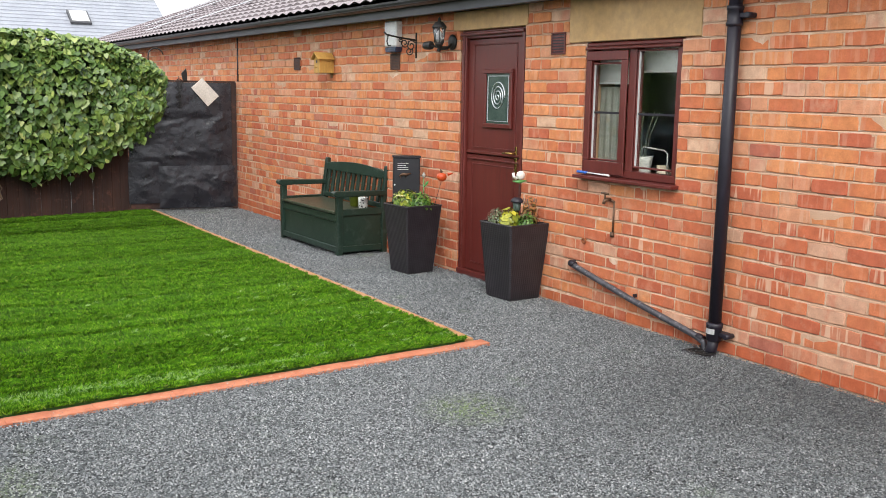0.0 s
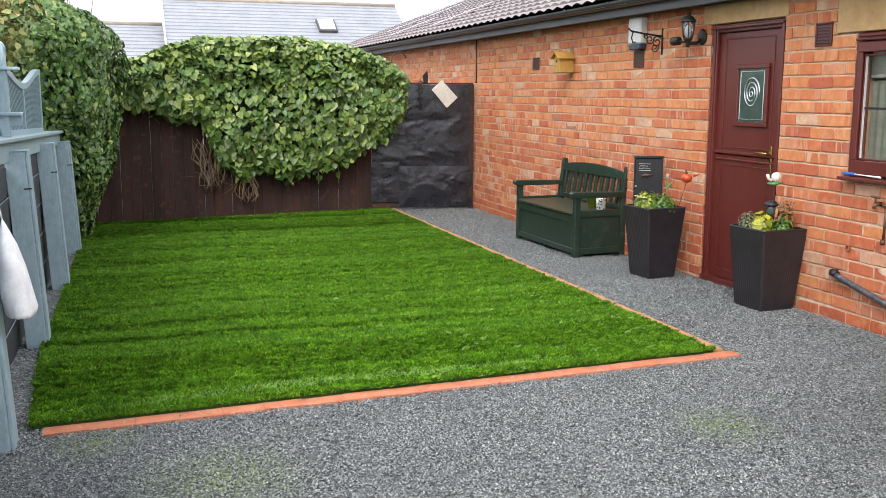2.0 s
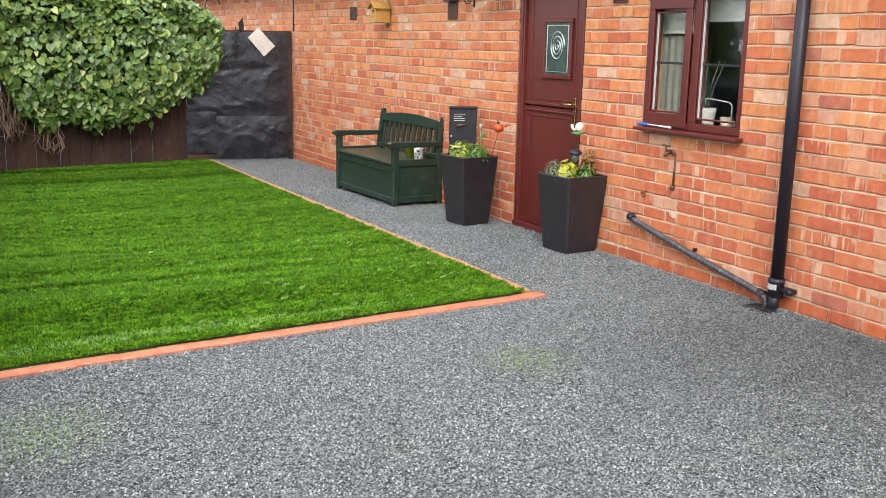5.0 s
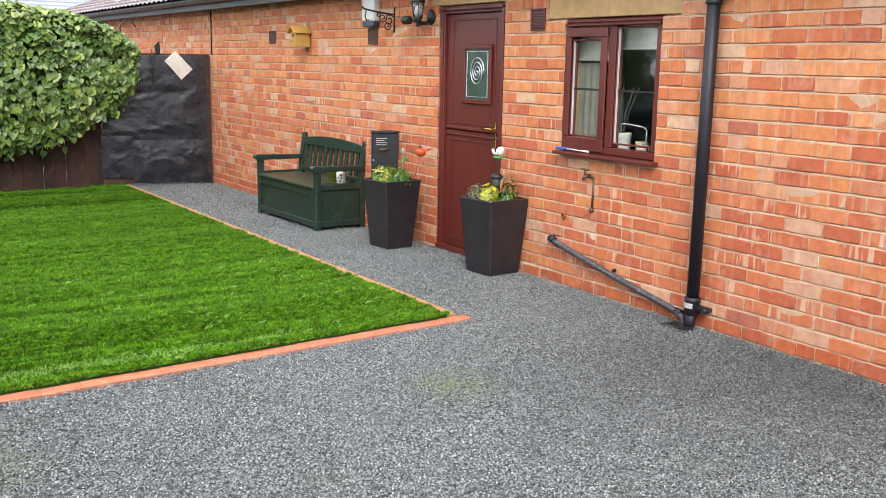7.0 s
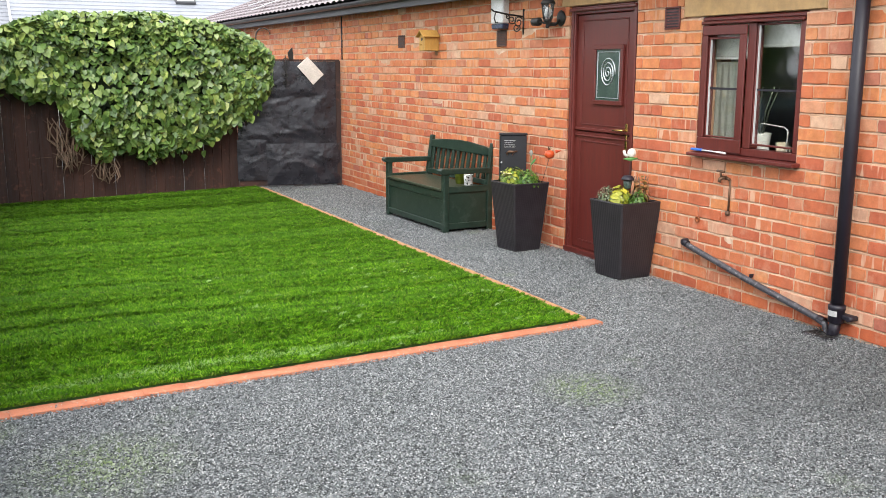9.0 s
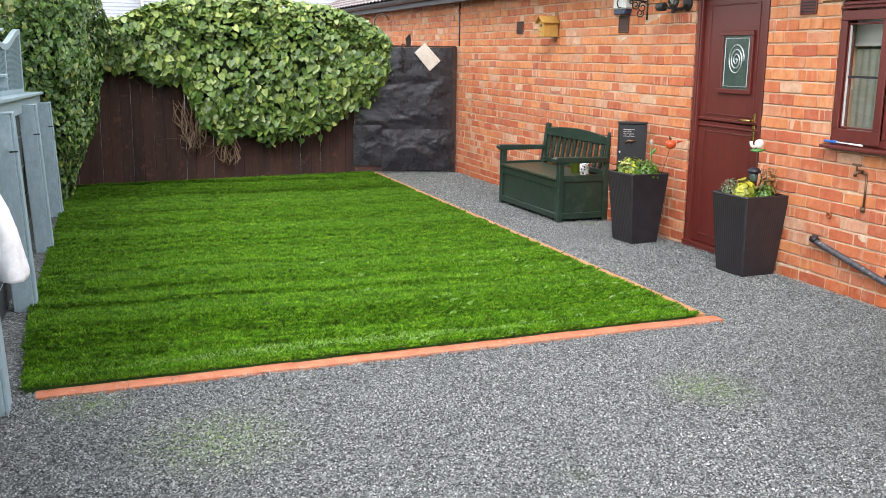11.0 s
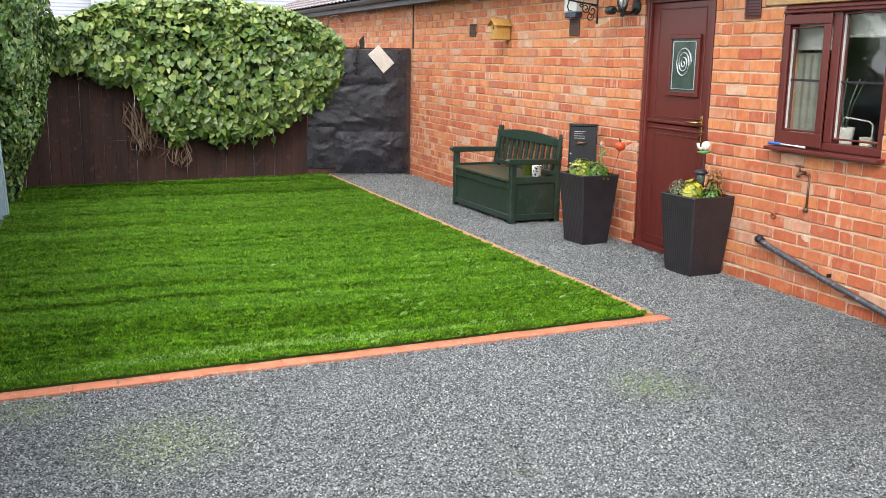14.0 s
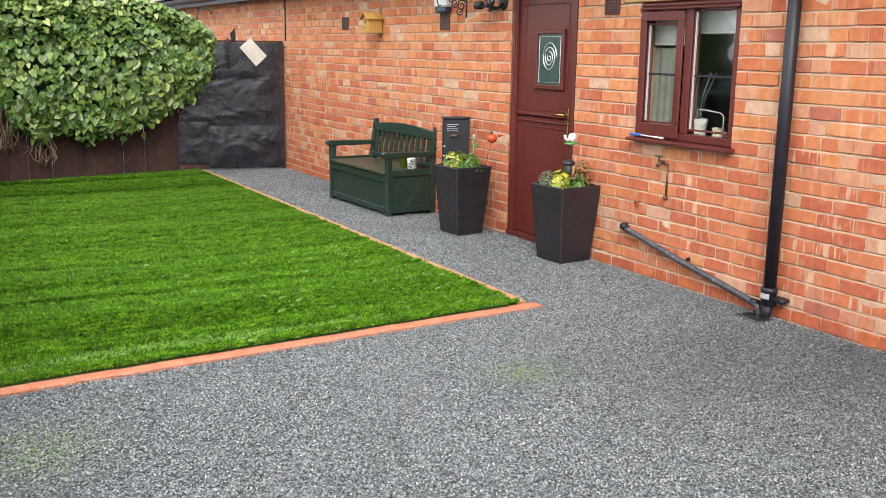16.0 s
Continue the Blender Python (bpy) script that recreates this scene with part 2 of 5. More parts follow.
def grass_material():
    m, n, l, b = mat("artificial_grass", 0.75)
    b.inputs["Specular IOR Level"].default_value = 0.18
    g = n.new("ShaderNodeNewGeometry")
    r = ramp(n, [(0.0, (0.016, 0.056, 0.001)), (0.35, (0.041, 0.128, 0.002)), (0.7, (0.078, 0.2, 0.003)), (0.93, (0.15, 0.295, 0.012)), (1.0, (0.19, 0.24, 0.05))])
    l.new(g.outputs["Random Per Island"], r.inputs[0])
    big = noise_tex(n, l, 1.1, 4, 0.6, None, (0.35, 2.2, 1))
    r2 = ramp(n, [(0.3, (0.84, 0.86, 0.83)), (0.7, (1.13, 1.11, 1.13))])
    l.new(big.outputs[0], r2.inputs[0])
    c = mixc(n, l, 1.0, r.outputs[0], r2.outputs[0], "MULTIPLY")
    # tufts a few centimetres across, longer along the rows
    tuft = noise_tex(n, l, 9.0, 3, 0.65, None, (0.6, 2.6, 1))
    r3 = ramp(n, [(0.36, (0.66, 0.68, 0.62)), (0.5, (1.0, 1.0, 1.0)), (0.66, (1.42, 1.36, 1.4))])
    l.new(tuft.outputs[0], r3.inputs[0])
    c = mixc(n, l, 1.0, c, r3.outputs[0], "MULTIPLY")
    # lighter towards the gravel yard: shade near the ivy is put into the colour
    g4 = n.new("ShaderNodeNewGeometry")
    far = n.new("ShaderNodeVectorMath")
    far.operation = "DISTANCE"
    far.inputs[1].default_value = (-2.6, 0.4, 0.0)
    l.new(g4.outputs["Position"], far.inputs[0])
    # worn: the painted fall-off, full tone by the yard, dimmer at the fence
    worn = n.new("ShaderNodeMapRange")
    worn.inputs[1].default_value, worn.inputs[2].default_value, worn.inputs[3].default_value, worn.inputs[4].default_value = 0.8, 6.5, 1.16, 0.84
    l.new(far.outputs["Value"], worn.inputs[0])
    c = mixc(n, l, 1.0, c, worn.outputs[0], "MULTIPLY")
    l.new(c, b.inputs["Base Color"])
    return m


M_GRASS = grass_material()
M_PALE = surface("pale_grass_tips", (0.16, 0.31, 0.06), (0.26, 0.4, 0.13), 30, 0.7)
M_TURF = surface("turf_backing", (0.012, 0.04, 0.004), (0.025, 0.075, 0.006), 8, 0.9, 0, 120, 0.6)


def leaf_material(name, tones, rough=0.4):
    m, n, l, b = mat(name, rough)
    g = n.new("ShaderNodeNewGeometry")
    r = ramp(n, tones)
    l.new(g.outputs["Random Per Island"], r.inputs[0])
    fine = noise_tex(n, l, 45, 4, 0.6)
    r2 = ramp(n, [(0.35, (0.75, 0.78, 0.7)), (0.7, (1.2, 1.15, 1.1))])
    l.new(fine.outputs[0], r2.inputs[0])
    l.new(mixc(n, l, 1.0, r.outputs[0], r2.outputs[0], "MULTIPLY"), b.inputs["Base Color"])
    b.inputs["Subsurface Weight"].default_value = 0.0
    bump(n, l, b, fine.outputs[0], 0.25, 0.004)
    return m


M_IVY = leaf_material("ivy_leaf", [(0.0, (0.045, 0.095, 0.022)), (0.4, (0.084, 0.156, 0.032)), (0.8, (0.145, 0.222, 0.046)), (0.96, (0.225, 0.295, 0.07)), (1.0, (0.34, 0.38, 0.12))], 0.42)
M_IVY_DARK = leaf_material("small_ivy_leaf", [(0.0, (0.036, 0.088, 0.023)), (0.5, (0.076, 0.158, 0.034)), (0.88, (0.145, 0.24, 0.052)), (1.0, (0.32, 0.37, 0.1))], 0.42)
# lighter copy of the ivy tones: skylight on the top leaves, as colour
M_IVY_SKYLIT = leaf_material("skylit_ivy_leaf", [(0.0, (0.09, 0.16, 0.035)), (0.5, (0.17, 0.255, 0.06)), (1.0, (0.33, 0.39, 0.13))], 0.42)
M_AUTUMN = leaf_material("turning_leaf", [(0.0, (0.06, 0.1, 0.025)), (0.5, (0.13, 0.17, 0.05)), (0.85, (0.27, 0.27, 0.08)), (1.0, (0.38, 0.25, 0.09))], 0.6)
M_PLUM = leaf_material("purple_leaf", [(0.0, (0.03, 0.012, 0.018)), (0.7, (0.07, 0.03, 0.04)), (1.0, (0.35, 0.08, 0.12))], 0.6)
# near-black green: the shade deep inside the ivy is painted as colour
M_SHADE = surface("shaded_inner_foliage", (0.008, 0.018, 0.005), (0.02, 0.035, 0.01), 12, 0.9, 0, 40, 0.8)


# ---- builders ----
def link_bm(name, bm, material, parent=None, label="", smooth=False):
    me = bpy.data.meshes.new(name)
    bm.to_mesh(me)
    bm.free()
    if smooth:
        for p in me.polygons:
            p.use_smooth = True
    for mm in (material if isinstance(material, (list, tuple)) else [material]):
        me.materials.append(mm)
    ob = new(name, me)
    if parent is not None:
        ob.parent = parent
    if label:
        ob["label"] = label
    return ob


def part(name, bm, material, parent, label="", smooth=False):
    return link_bm(name, bm, material, parent, label, smooth)


def thing(name, at, label, category, group="", turn=0.0, kind=""):
    e = new(name)
    e.empty_display_size = 0.1
    e.matrix_world = pose(at[0], at[1], at[2], 0, 0, turn)
    return tagged(e, label, category, group, kind)


def box(x0, x1, y0, y1, z0, z1, bevel=0.0, bm=None, seg=1):
    bm = bm or bmesh.new()
    v = [bm.verts.new((x, y, z)) for x in (x0, x1) for y in (y0, y1) for z in (z0, z1)]
    fs = [bm.faces.new([v[i] for i in q]) for q in ((0, 1, 3, 2), (4, 6, 7, 5), (0, 4, 5, 1), (2, 3, 7, 6), (0, 2, 6, 4), (1, 5, 7, 3))]
    if bevel > 0:
        edges = list({e for f in fs for e in f.edges})
        bmesh.ops.bevel(bm, geom=edges, offset=bevel, segments=seg, affect="EDGES", profile=0.5)
    return bm


def tube(points, radius, sides=8, bm=None, caps=True):
    """A round bar along points; radius: one number or one for each point."""
    bm = bm or bmesh.new()
    pts = [Vector(p) for p in points]
    rad = radius if isinstance(radius, (list, tuple)) else [radius] * len(pts)
    rings, up = [], None
    for i, p in enumerate(pts):
        d = (pts[min(i + 1, len(pts) - 1)] - pts[max(i - 1, 0)]).normalized()
        if up is None:
            up = d.orthogonal().normalized()
        up = (up - d * up.dot(d)).normalized()
        w = d.cross(up)
        rings.append([bm.verts.new(p + rad[i] * (math.cos(a) * up + math.sin(a) * w)) for a in (2 * math.pi * k / sides for k in range(sides))])
    for a, b in zip(rings, rings[1:]):
        for k in range(sides):
            f = bm.faces.new((a[k], a[(k + 1) % sides], b[(k + 1) % sides], b[k]))
            f.smooth = True
    if caps:
        bm.faces.new(list(reversed(rings[0])))
        bm.faces.new(rings[-1])
    return bm


def lathe(profile, sides=16, bm=None, at=(0, 0, 0), axis="z"):
    """A turned body from (radius, height) pairs."""
    bm = bm or bmesh.new()
    rings = []
    for r, h in profile:
        ring = []
        for k in range(sides):
            a = 2 * math.pi * k / sides
            c, s = r * math.cos(a), r * math.sin(a)
            q = (c, s, h) if axis == "z" else (h, c, s) if axis == "x" else (s, h, c)
            ring.append(bm.verts.new((at[0] + q[0], at[1] + q[1], at[2] + q[2])))
        rings.append(ring)
    for a, b in zip(rings, rings[1:]):
        for k in range(sides):
            f = bm.faces.new((a[k], a[(k + 1) % sides], b[(k + 1) % sides], b[k]))
            f.smooth = True
    bm.faces.new(list(reversed(rings[0])))
    bm.faces.new(rings[-1])
    return bm


def slab(outline, axis, a, b, bevel=0.0):
    """A flat outline (pairs) given thickness along an axis from a to b."""
    bm = bmesh.new()

    def put(p, d):
        return {"x": (d, p[0], p[1]), "y": (p[0], d, p[1]), "z": (p[0], p[1], d)}[axis]
    lo, hi = [bm.verts.new(put(p, a)) for p in outline], [bm.verts.new(put(p, b)) for p in outline]
    bm.faces.new(lo), bm.faces.new(list(reversed(hi)))
    for i in range(len(outline)):
        j = (i + 1) % len(outline)
        bm.faces.new((lo[j], lo[i], hi[i], hi[j]))
    bmesh.ops.recalc_face_normals(bm, faces=bm.faces)
    if bevel:
        bmesh.ops.bevel(bm, geom=list(bm.edges), offset=bevel, segments=1, affect="EDGES")
    return bm


def raw_mesh(name, verts, faces_flat, loop_starts, mats, mat_index=None, smooth=False):
    """A large mesh from arrays, quickly."""
    me = bpy.data.meshes.new(name)
    me.vertices.add(len(verts))
    me.vertices.foreach_set("co", np.asarray(verts, dtype=np.float32).ravel())
    me.loops.add(len(faces_flat))
    me.loops.foreach_set("vertex_index", np.asarray(faces_flat, dtype=np.int32))
    me.polygons.add(len(loop_starts))
    me.polygons.foreach_set("loop_start", np.asarray(loop_starts, dtype=np.int32))
    if mat_index is not None:
        me.polygons.foreach_set("material_index", np.asarray(mat_index, dtype=np.int32))
    me.polygons.foreach_set("use_smooth", np.full(len(loop_starts), smooth))
    for m in mats:
        me.materials.append(m)
    me.update(calc_edges=True)
    me.validate()
    return new(name, me)


def many(name, base_v, base_f, place, mats, smooth=False):
    """Copies of one small shape (triangles base_f) at place: an array (N, verts, 3) of finished corners."""
    nv = len(base_v)
    f = np.asarray(base_f, dtype=np.int64)
    n = len(place)
    flat = (f[None] + (np.arange(n) * nv)[:, None, None]).reshape(-1)
    return raw_mesh(name, place.reshape(-1, 3), flat, np.arange(n * len(f)) * 3, mats, None, smooth)


def gz(y):
    """Height of the ground: it falls a little towards the fence."""
    return -0.0105 * np.clip(np.asarray(y, dtype=float) - 1.5, 0, 7.5)


def fz(y):
    return float(gz(y))


# ---- ground ----
xs = [-150, -40, -12, -6, -3, 0.0, 3, 12, 40, 150]
ys = [-150, -40, -10, -4, -1, 1.5, 3, 5, 7, 9, 12, 40, 150]
gv = [(x, y, fz(y) - 0.012) for y in ys for x in xs]
gf = [[j * len(xs) + i, j * len(xs) + i + 1, (j + 1) * len(xs) + i + 1, (j + 1) * len(xs) + i] for j in range(len(ys) - 1) for i in range(len(xs) - 1)]
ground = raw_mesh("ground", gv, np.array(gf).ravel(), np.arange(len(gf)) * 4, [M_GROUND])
tagged(ground, "ground covered with blue-grey slate gravel", "ground", kind="structure")

# lawn: front edge, wall-side edge and the far and outer sides
LAWN = [(-5.03, 0.700), (-1.285, 0.878), (-1.225, 8.72), (-3.1, 8.60), (-5.05, 8.2), (-5.11, 2.0)]


def front_y(x):
    return 0.693 + (x + 4.95) * 0.17 / 3.63


def side_x(y):
    return -1.32 + (y - 0.87) * 0.06 / 7.85 + 0.04


def on_lawn(x, y):
    return (y > front_y(x)) & (x < side_x(y)) & (x > -5.11 + 0.07 * np.clip((2.0 - y) / 1.36, 0, 1)) & (y < 8.72 - 0.137 * (-1.26 - x))


rng = np.random.default_rng(3)
tv = [(x, y, fz(y) + 0.017) for x, y in LAWN] + [(x, y, fz(y) - 0.02) for x, y in LAWN]
tf = [[0, 1, 2, 3, 4, 5]] + [[i, i + 6, (i + 1) % 6 + 6, (i + 1) % 6] for i in range(6)]
lawn = raw_mesh("lawn", tv, sum(tf, []), np.cumsum([0] + [len(f) for f in tf])[:-1], [M_TURF])
tagged(lawn, "backing of the artificial lawn laid on the ground", "lawn", kind="structure")


def blades(count):
    x, y = rng.uniform(-5.11, -1.22, count * 2), 0.6 + 8.1 * rng.random(count * 2) ** 1.35
    ok = on_lawn(x, y)
    x, y = x[ok][:count], y[ok][:count]
    n = len(x)
    wob = 0.03 * np.sin(x * 2.1 + 0.7) + 0.02 * np.sin(x * 5.3) + 0.012 * np.sin(x * 11.0 + 2 * np.sin(y * 3))
    row = np.random.default_rng(17).normal(0, 1, 400)
    q = (y + wob) / 0.08
    k = np.floor(q).astype(int)
    f = q - k
    band = row[k] * (1 - f) + row[k + 1] * f + 0.8 * (row[(q * 0.31).astype(int) + 150])
    patch = np.sin(x * 1.3 + 1.7 * np.sin(y * 0.8)) * np.sin(y * 1.1 + x * 0.4)
    band = band * (0.75 + 0.25 * patch)
    cell = np.random.default_rng(23).normal(0, 1, (3, 60000))
    key = (np.floor(x / 0.034 + 0.6 * np.sin(y * 40)).astype(int) * 7919 + np.floor((y + wob) / 0.026).astype(int) * 104729) % 60000
    lean = -0.013 * band + 0.009 * cell[0][key] + rng.normal(0, 0.006, n)
    h = (0.02 + 0.0036 * band + 0.0032 * cell[1][key] + rng.normal(0, 0.002, n)).clip(0.008)
    side = 0.009 * cell[2][key] + rng.normal(0, 0.007, n)
    a = rng.uniform(0, np.pi, n)
    w = rng.uniform(0.0018, 0.0032, n) * (1 + 0.1 * (y - 0.6))
    z = gz(y) + 0.017
    lean = np.where(y - front_y(x) < 0.035, -0.85 * np.abs(lean) - 0.004, lean)
    p = np.empty((n, 4, 3))
    p[:, 0] = np.stack([x - w * np.cos(a), y - w * np.sin(a), z], 1)
    p[:, 1] = np.stack([x + w * np.cos(a), y + w * np.sin(a), z], 1)
    p[:, 2] = np.stack([x + 0.4 * side + 0.7 * w * np.cos(a), y + 0.35 * lean + 0.7 * w * np.sin(a), z + 0.7 * h], 1)
    p[:, 3] = np.stack([x + side, y + lean, z + h], 1)
    # blades picked for the pale material: a front band and odd tufts
    worn = (np.abs(y - front_y(x) - 0.17 - 0.02 * np.sin(x * 3)) < 0.035 * (1 + np.sin(x * 1.9 + 2))) & (rng.random(n) < 0.28)
    worn |= (cell[2][key] > 2.1) & (rng.random(n) < 0.5) & (y < 3.2) & (x > -3.2)
    return p[~worn], p[worn]


fresh, pale = blades(460000)
pale_grass = many("pale_grass", range(4), [(0, 1, 2), (0, 2, 3)], pale, [M_PALE])
tagged(pale_grass, "pale tips of artificial grass near the edge", "grass", kind="stuff")
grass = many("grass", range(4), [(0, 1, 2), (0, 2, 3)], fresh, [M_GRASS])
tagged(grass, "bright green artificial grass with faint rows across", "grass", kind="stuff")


def chips(count, x0, x1, y0, y1, big=1.0):
    x, y = rng.uniform(x0, x1, count), rng.uniform(y0, y1, count)
    ok = ~on_lawn(x, y) & ((y > -1.5) | (x > -3.4))
    x, y = x[ok], y[ok]
    n = len(x)
    size = rng.uniform(0.0034, 0.0062, n) * big
    base = np.array([(-0.95, -0.4, 0), (0.35, -0.85, 0.05), (0.95, 0.3, 0), (-0.3, 0.85, -0.05), (0.05, 0, 0.5)])
    v = base[None] * rng.uniform(0.75, 1.2, (n, 5, 1)) * size[:, None, None]
    a, tx, ty = rng.uniform(0, 6.283, n), rng.normal(0, 0.42, n), rng.normal(0, 0.42, n)
    ca, sa = np.cos(a)[:, None], np.sin(a)[:, None]
    vx, vy, vz = v[..., 0] * ca - v[..., 1] * sa, v[..., 0] * sa + v[..., 1] * ca, v[..., 2]
    vz = vz + vx * tx[:, None] + vy * ty[:, None]
    z = gz(y) + rng.uniform(-0.012, 0.004, n)
    return np.stack([vx + x[:, None], vy + y[:, None], vz + z[:, None]], 2)


CHIP_F = [(0, 1, 4), (1, 2, 4), (2, 3, 4), (3, 0, 4)]
spots = np.concatenate([chips(330000, -5.4, 0.0, -2.3, 0.95), chips(70000, -1.35, 0.0, 0.95, 4.2, 1.1), chips(30000, -1.35, 0.0, 4.2, 9.0, 1.3),
                        chips(2600, -5.3, -5.0, 0.8, 8.3, 1.2)])
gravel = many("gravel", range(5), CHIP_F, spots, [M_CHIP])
tagged(gravel, "loose blue-grey slate chippings spread over the ground", "gravel", kind="stuff")

# ---- brick wall of the house ----
DOOR = (2.055, 2.985, -0.1, 2.08)
WINDOW = (0.40, 1.33, 0.985, 1.93)
TOP = 2.3
wall = thing("wall_house", (0, 0, 0), "old orange-red brick house wall with worn pale mortar", "wall", kind="structure")


def wall_piece(y0, y1, z0, z1):
    return part("masonry", box(0.018, 0.28, y0, y1, z0, z1), M_MORTAR, wall)


wall_piece(-6.0, WINDOW[0], -0.3, TOP)
wall_piece(WINDOW[0], WINDOW[1], -0.3, WINDOW[2])
wall_piece(WINDOW[0], WINDOW[1], WINDOW[3], TOP)
wall_piece(WINDOW[1], DOOR[0], -0.3, TOP)
wall_piece(DOOR[0], DOOR[1], DOOR[3], TOP)
wall_piece(DOOR[1], 16.9, -0.3, TOP)

# room behind the window and the door
for nm, b in (("wall_room_back", (3.2, 3.3, -1.0, 4.0, -0.1, 2.4)), ("wall_room_side", (0.28, 3.2, -1.1, -1.0, -0.1, 2.4)),
              ("wall_room_end", (0.28, 3.2, 4.0, 4.1, -0.1, 2.4))):
    tagged(link_bm(nm, box(*b), M_PLASTER), "plain plastered inner wall of the room", "wall", kind="structure")
tagged(link_bm("floor_room", box(0.28, 3.2, -1.0, 4.0, -0.2, -0.1), M_FENCE), "dark wooden floor of the room", "floor", kind="structure")
tagged(link_bm("ceiling_room", box(0.28, 3.3, -1.1, 4.1, 2.4, 2.5), M_PLASTER), "plain plaster ceiling of the room", "ceiling", kind="structure")

# ochre lintels
tagged(link_bm("lintel_window", box(-0.012, 0.03, 0.245, 1.52, 1.932, 2.24, 0.004), M_LINTEL), "ochre rendered lintel over the window", "lintel", kind="structure")
tagged(link_bm("lintel_door", box(-0.012, 0.03, 2.03, 3.10, 2.083, 2.24, 0.004), M_LINTEL), "ochre rendered lintel over the door", "lintel", kind="structure")
KEEP_OUT = [DOOR, WINDOW, (0.245, 1.52, 1.90, 2.4), (2.03, 3.10, 2.06, 2.4)]
COURSE, LENGTH, JOINT = 0.0872, 0.239, 0.011


def brick_shape(r):
    """Half a brick deep, its front edges worn and chipped; 1 x 1 in y and z about its middle."""
    sides = [(-0.5, -0.5), (-0.17, -0.5), (0.17, -0.5), (0.5, -0.5), (0.5, -0.17), (0.5, 0.17), (0.5, 0.5), (0.17, 0.5), (-0.17, 0.5), (-0.5, 0.5), (-0.5, 0.17), (-0.5, -0.17)]
    back, rim, face = [], [], []
    for y, z in sides:
        corner = abs(y) == 0.5 and abs(z) == 0.5
        wy, wz = r.uniform(-0.008, 0.006), r.uniform(-0.035, 0.022)
        if corner:
            wy, wz = wy - r.uniform(0.004, 0.016), wz - r.uniform(0.01, 0.06)
        ky, kz = (1 + 2 * wy), (1 + 2 * wz)
        back.append((0.02, y * ky, z * kz))
        rim.append((-0.002, y * ky, z * kz))
        face.append((-0.0085 + r.uniform(-0.001, 0.001), y * (ky - 0.028), z * (kz - 0.085)))
    f = [tuple(range(35, 23, -1))]
    for a in (0, 12):
        for k in range(12):
            f.append((a + k, a + 12 + k, a + 12 + (k + 1) % 12, a + (k + 1) % 12))
    return np.array(back + rim + face), f


br = random.Random(11)
SHAPES = [brick_shape(br) for _ in range(16)]
near_bricks, joint_runs = [], []
for c in range(27):
    z0 = -0.09 + c * COURSE
    if z0 + COURSE > TOP:
        break
    zm = z0 + COURSE / 2
    gaps = sorted((k[0], k[1]) for k in KEEP_OUT if k[2] < zm < k[3])
    runs, y = [], -1.9
    for a, b in gaps:
        if a > y:
            runs.append((y, a))
        y = max(y, b)
    runs.append((y, 16.8))
    shift = -2.2 + (LENGTH / 2 if c % 2 else 0.0) + br.uniform(-0.02, 0.02)
    for a, b in runs:
        joint_runs.append((a, b, zm))
        k = math.floor((a - shift) / LENGTH) + 1
        cuts = [a]
        while True:
            q = shift + k * LENGTH + br.uniform(-0.02, 0.02)
            if q > b - 0.05:
                break
            if q > a + 0.05:
                cuts.append(q)
                if br.random() < 0.2 and q + 0.125 < b - 0.05:
                    cuts.append(q + 0.119)
            k += 1
        cuts.append(b)
        for p, q in zip(cuts, cuts[1:]):
            ln = q - p - br.uniform(0.006, 0.011)
            if ln < 0.02:
                continue
            tone = 2 if zm < 0.1 else int(br.random() < (0.12 if zm < 1.0 else 0.55 if zm < 1.35 else 0.85))
            near_bricks.append((( p + q) / 2, zm + br.uniform(-0.0035, 0.0035), ln, br.randrange(16), tone, br.uniform(-0.003, 0.0025)))
BRICK_H = COURSE - JOINT
ours = [b for b in near_bricks if -1.35 < b[0] < 1.02][:300]
rest = [b for b in near_bricks if b not in ours]

vs, fl, st, mi = [], [], [], []
base, nl = 0, 0
for y, z, ln, sh, tone, out in rest:
    v, f = SHAPES[sh]
    w = v * np.array([1, ln, BRICK_H]) + np.array([out, y, z])
    vs.append(w)
    for q in f:
        fl.extend(base + i for i in q)
        st.append(nl)
        nl += len(q)
        mi.append(tone)
    base += len(v)
bricks = raw_mesh("bricks", np.concatenate(vs), fl, st, [M_BRICKS_R, M_BRICKS_O, M_BRICKS_D], mi)
bricks.parent = wall
tagged(bricks, kind="stuff")

# weathered pointing: full behind the bricks, sloping back under the course above, smeared flush in places
vs, fl = [], []
base = 0
for a, b, zm in joint_runs:
    ys_ = np.linspace(a, b, max(2, int((b - a) / 0.06)))
    bot, top = zm - BRICK_H / 2, zm + BRICK_H / 2
    smear = np.array([noise.noise(Vector((y * 2.3, zm * 9, 1.7))) for y in ys_])
    out = -0.0045 * np.clip(smear * 3 - 0.5, 0, 1)
    wob = np.array([noise.noise(Vector((y * 13, zm * 31, 4.0))) for y in ys_])
    for x, z in ((-0.001, bot), (-0.0035, top - 0.005), (-0.006, top + 0.001), (-0.003, top + JOINT - 0.003), (0.007, top + JOINT - 0.0005)):
        vs.append(np.stack([x + (out if z < top else out * 0.3) + 0.001 * wob, ys_, z + 0.0018 * wob * (z > top)], 1))
    n = len(ys_)
    for r_ in range(4):
        for k in range(n - 1):
            q = base + r_ * n + k
            fl.extend((q, q + n, q + n + 1, q + 1))
    base += 5 * n
pointing = raw_mesh("pointing", np.concatenate(vs), fl, np.arange(len(fl) // 4) * 4, [M_MORTAR])
pointing.parent = wall
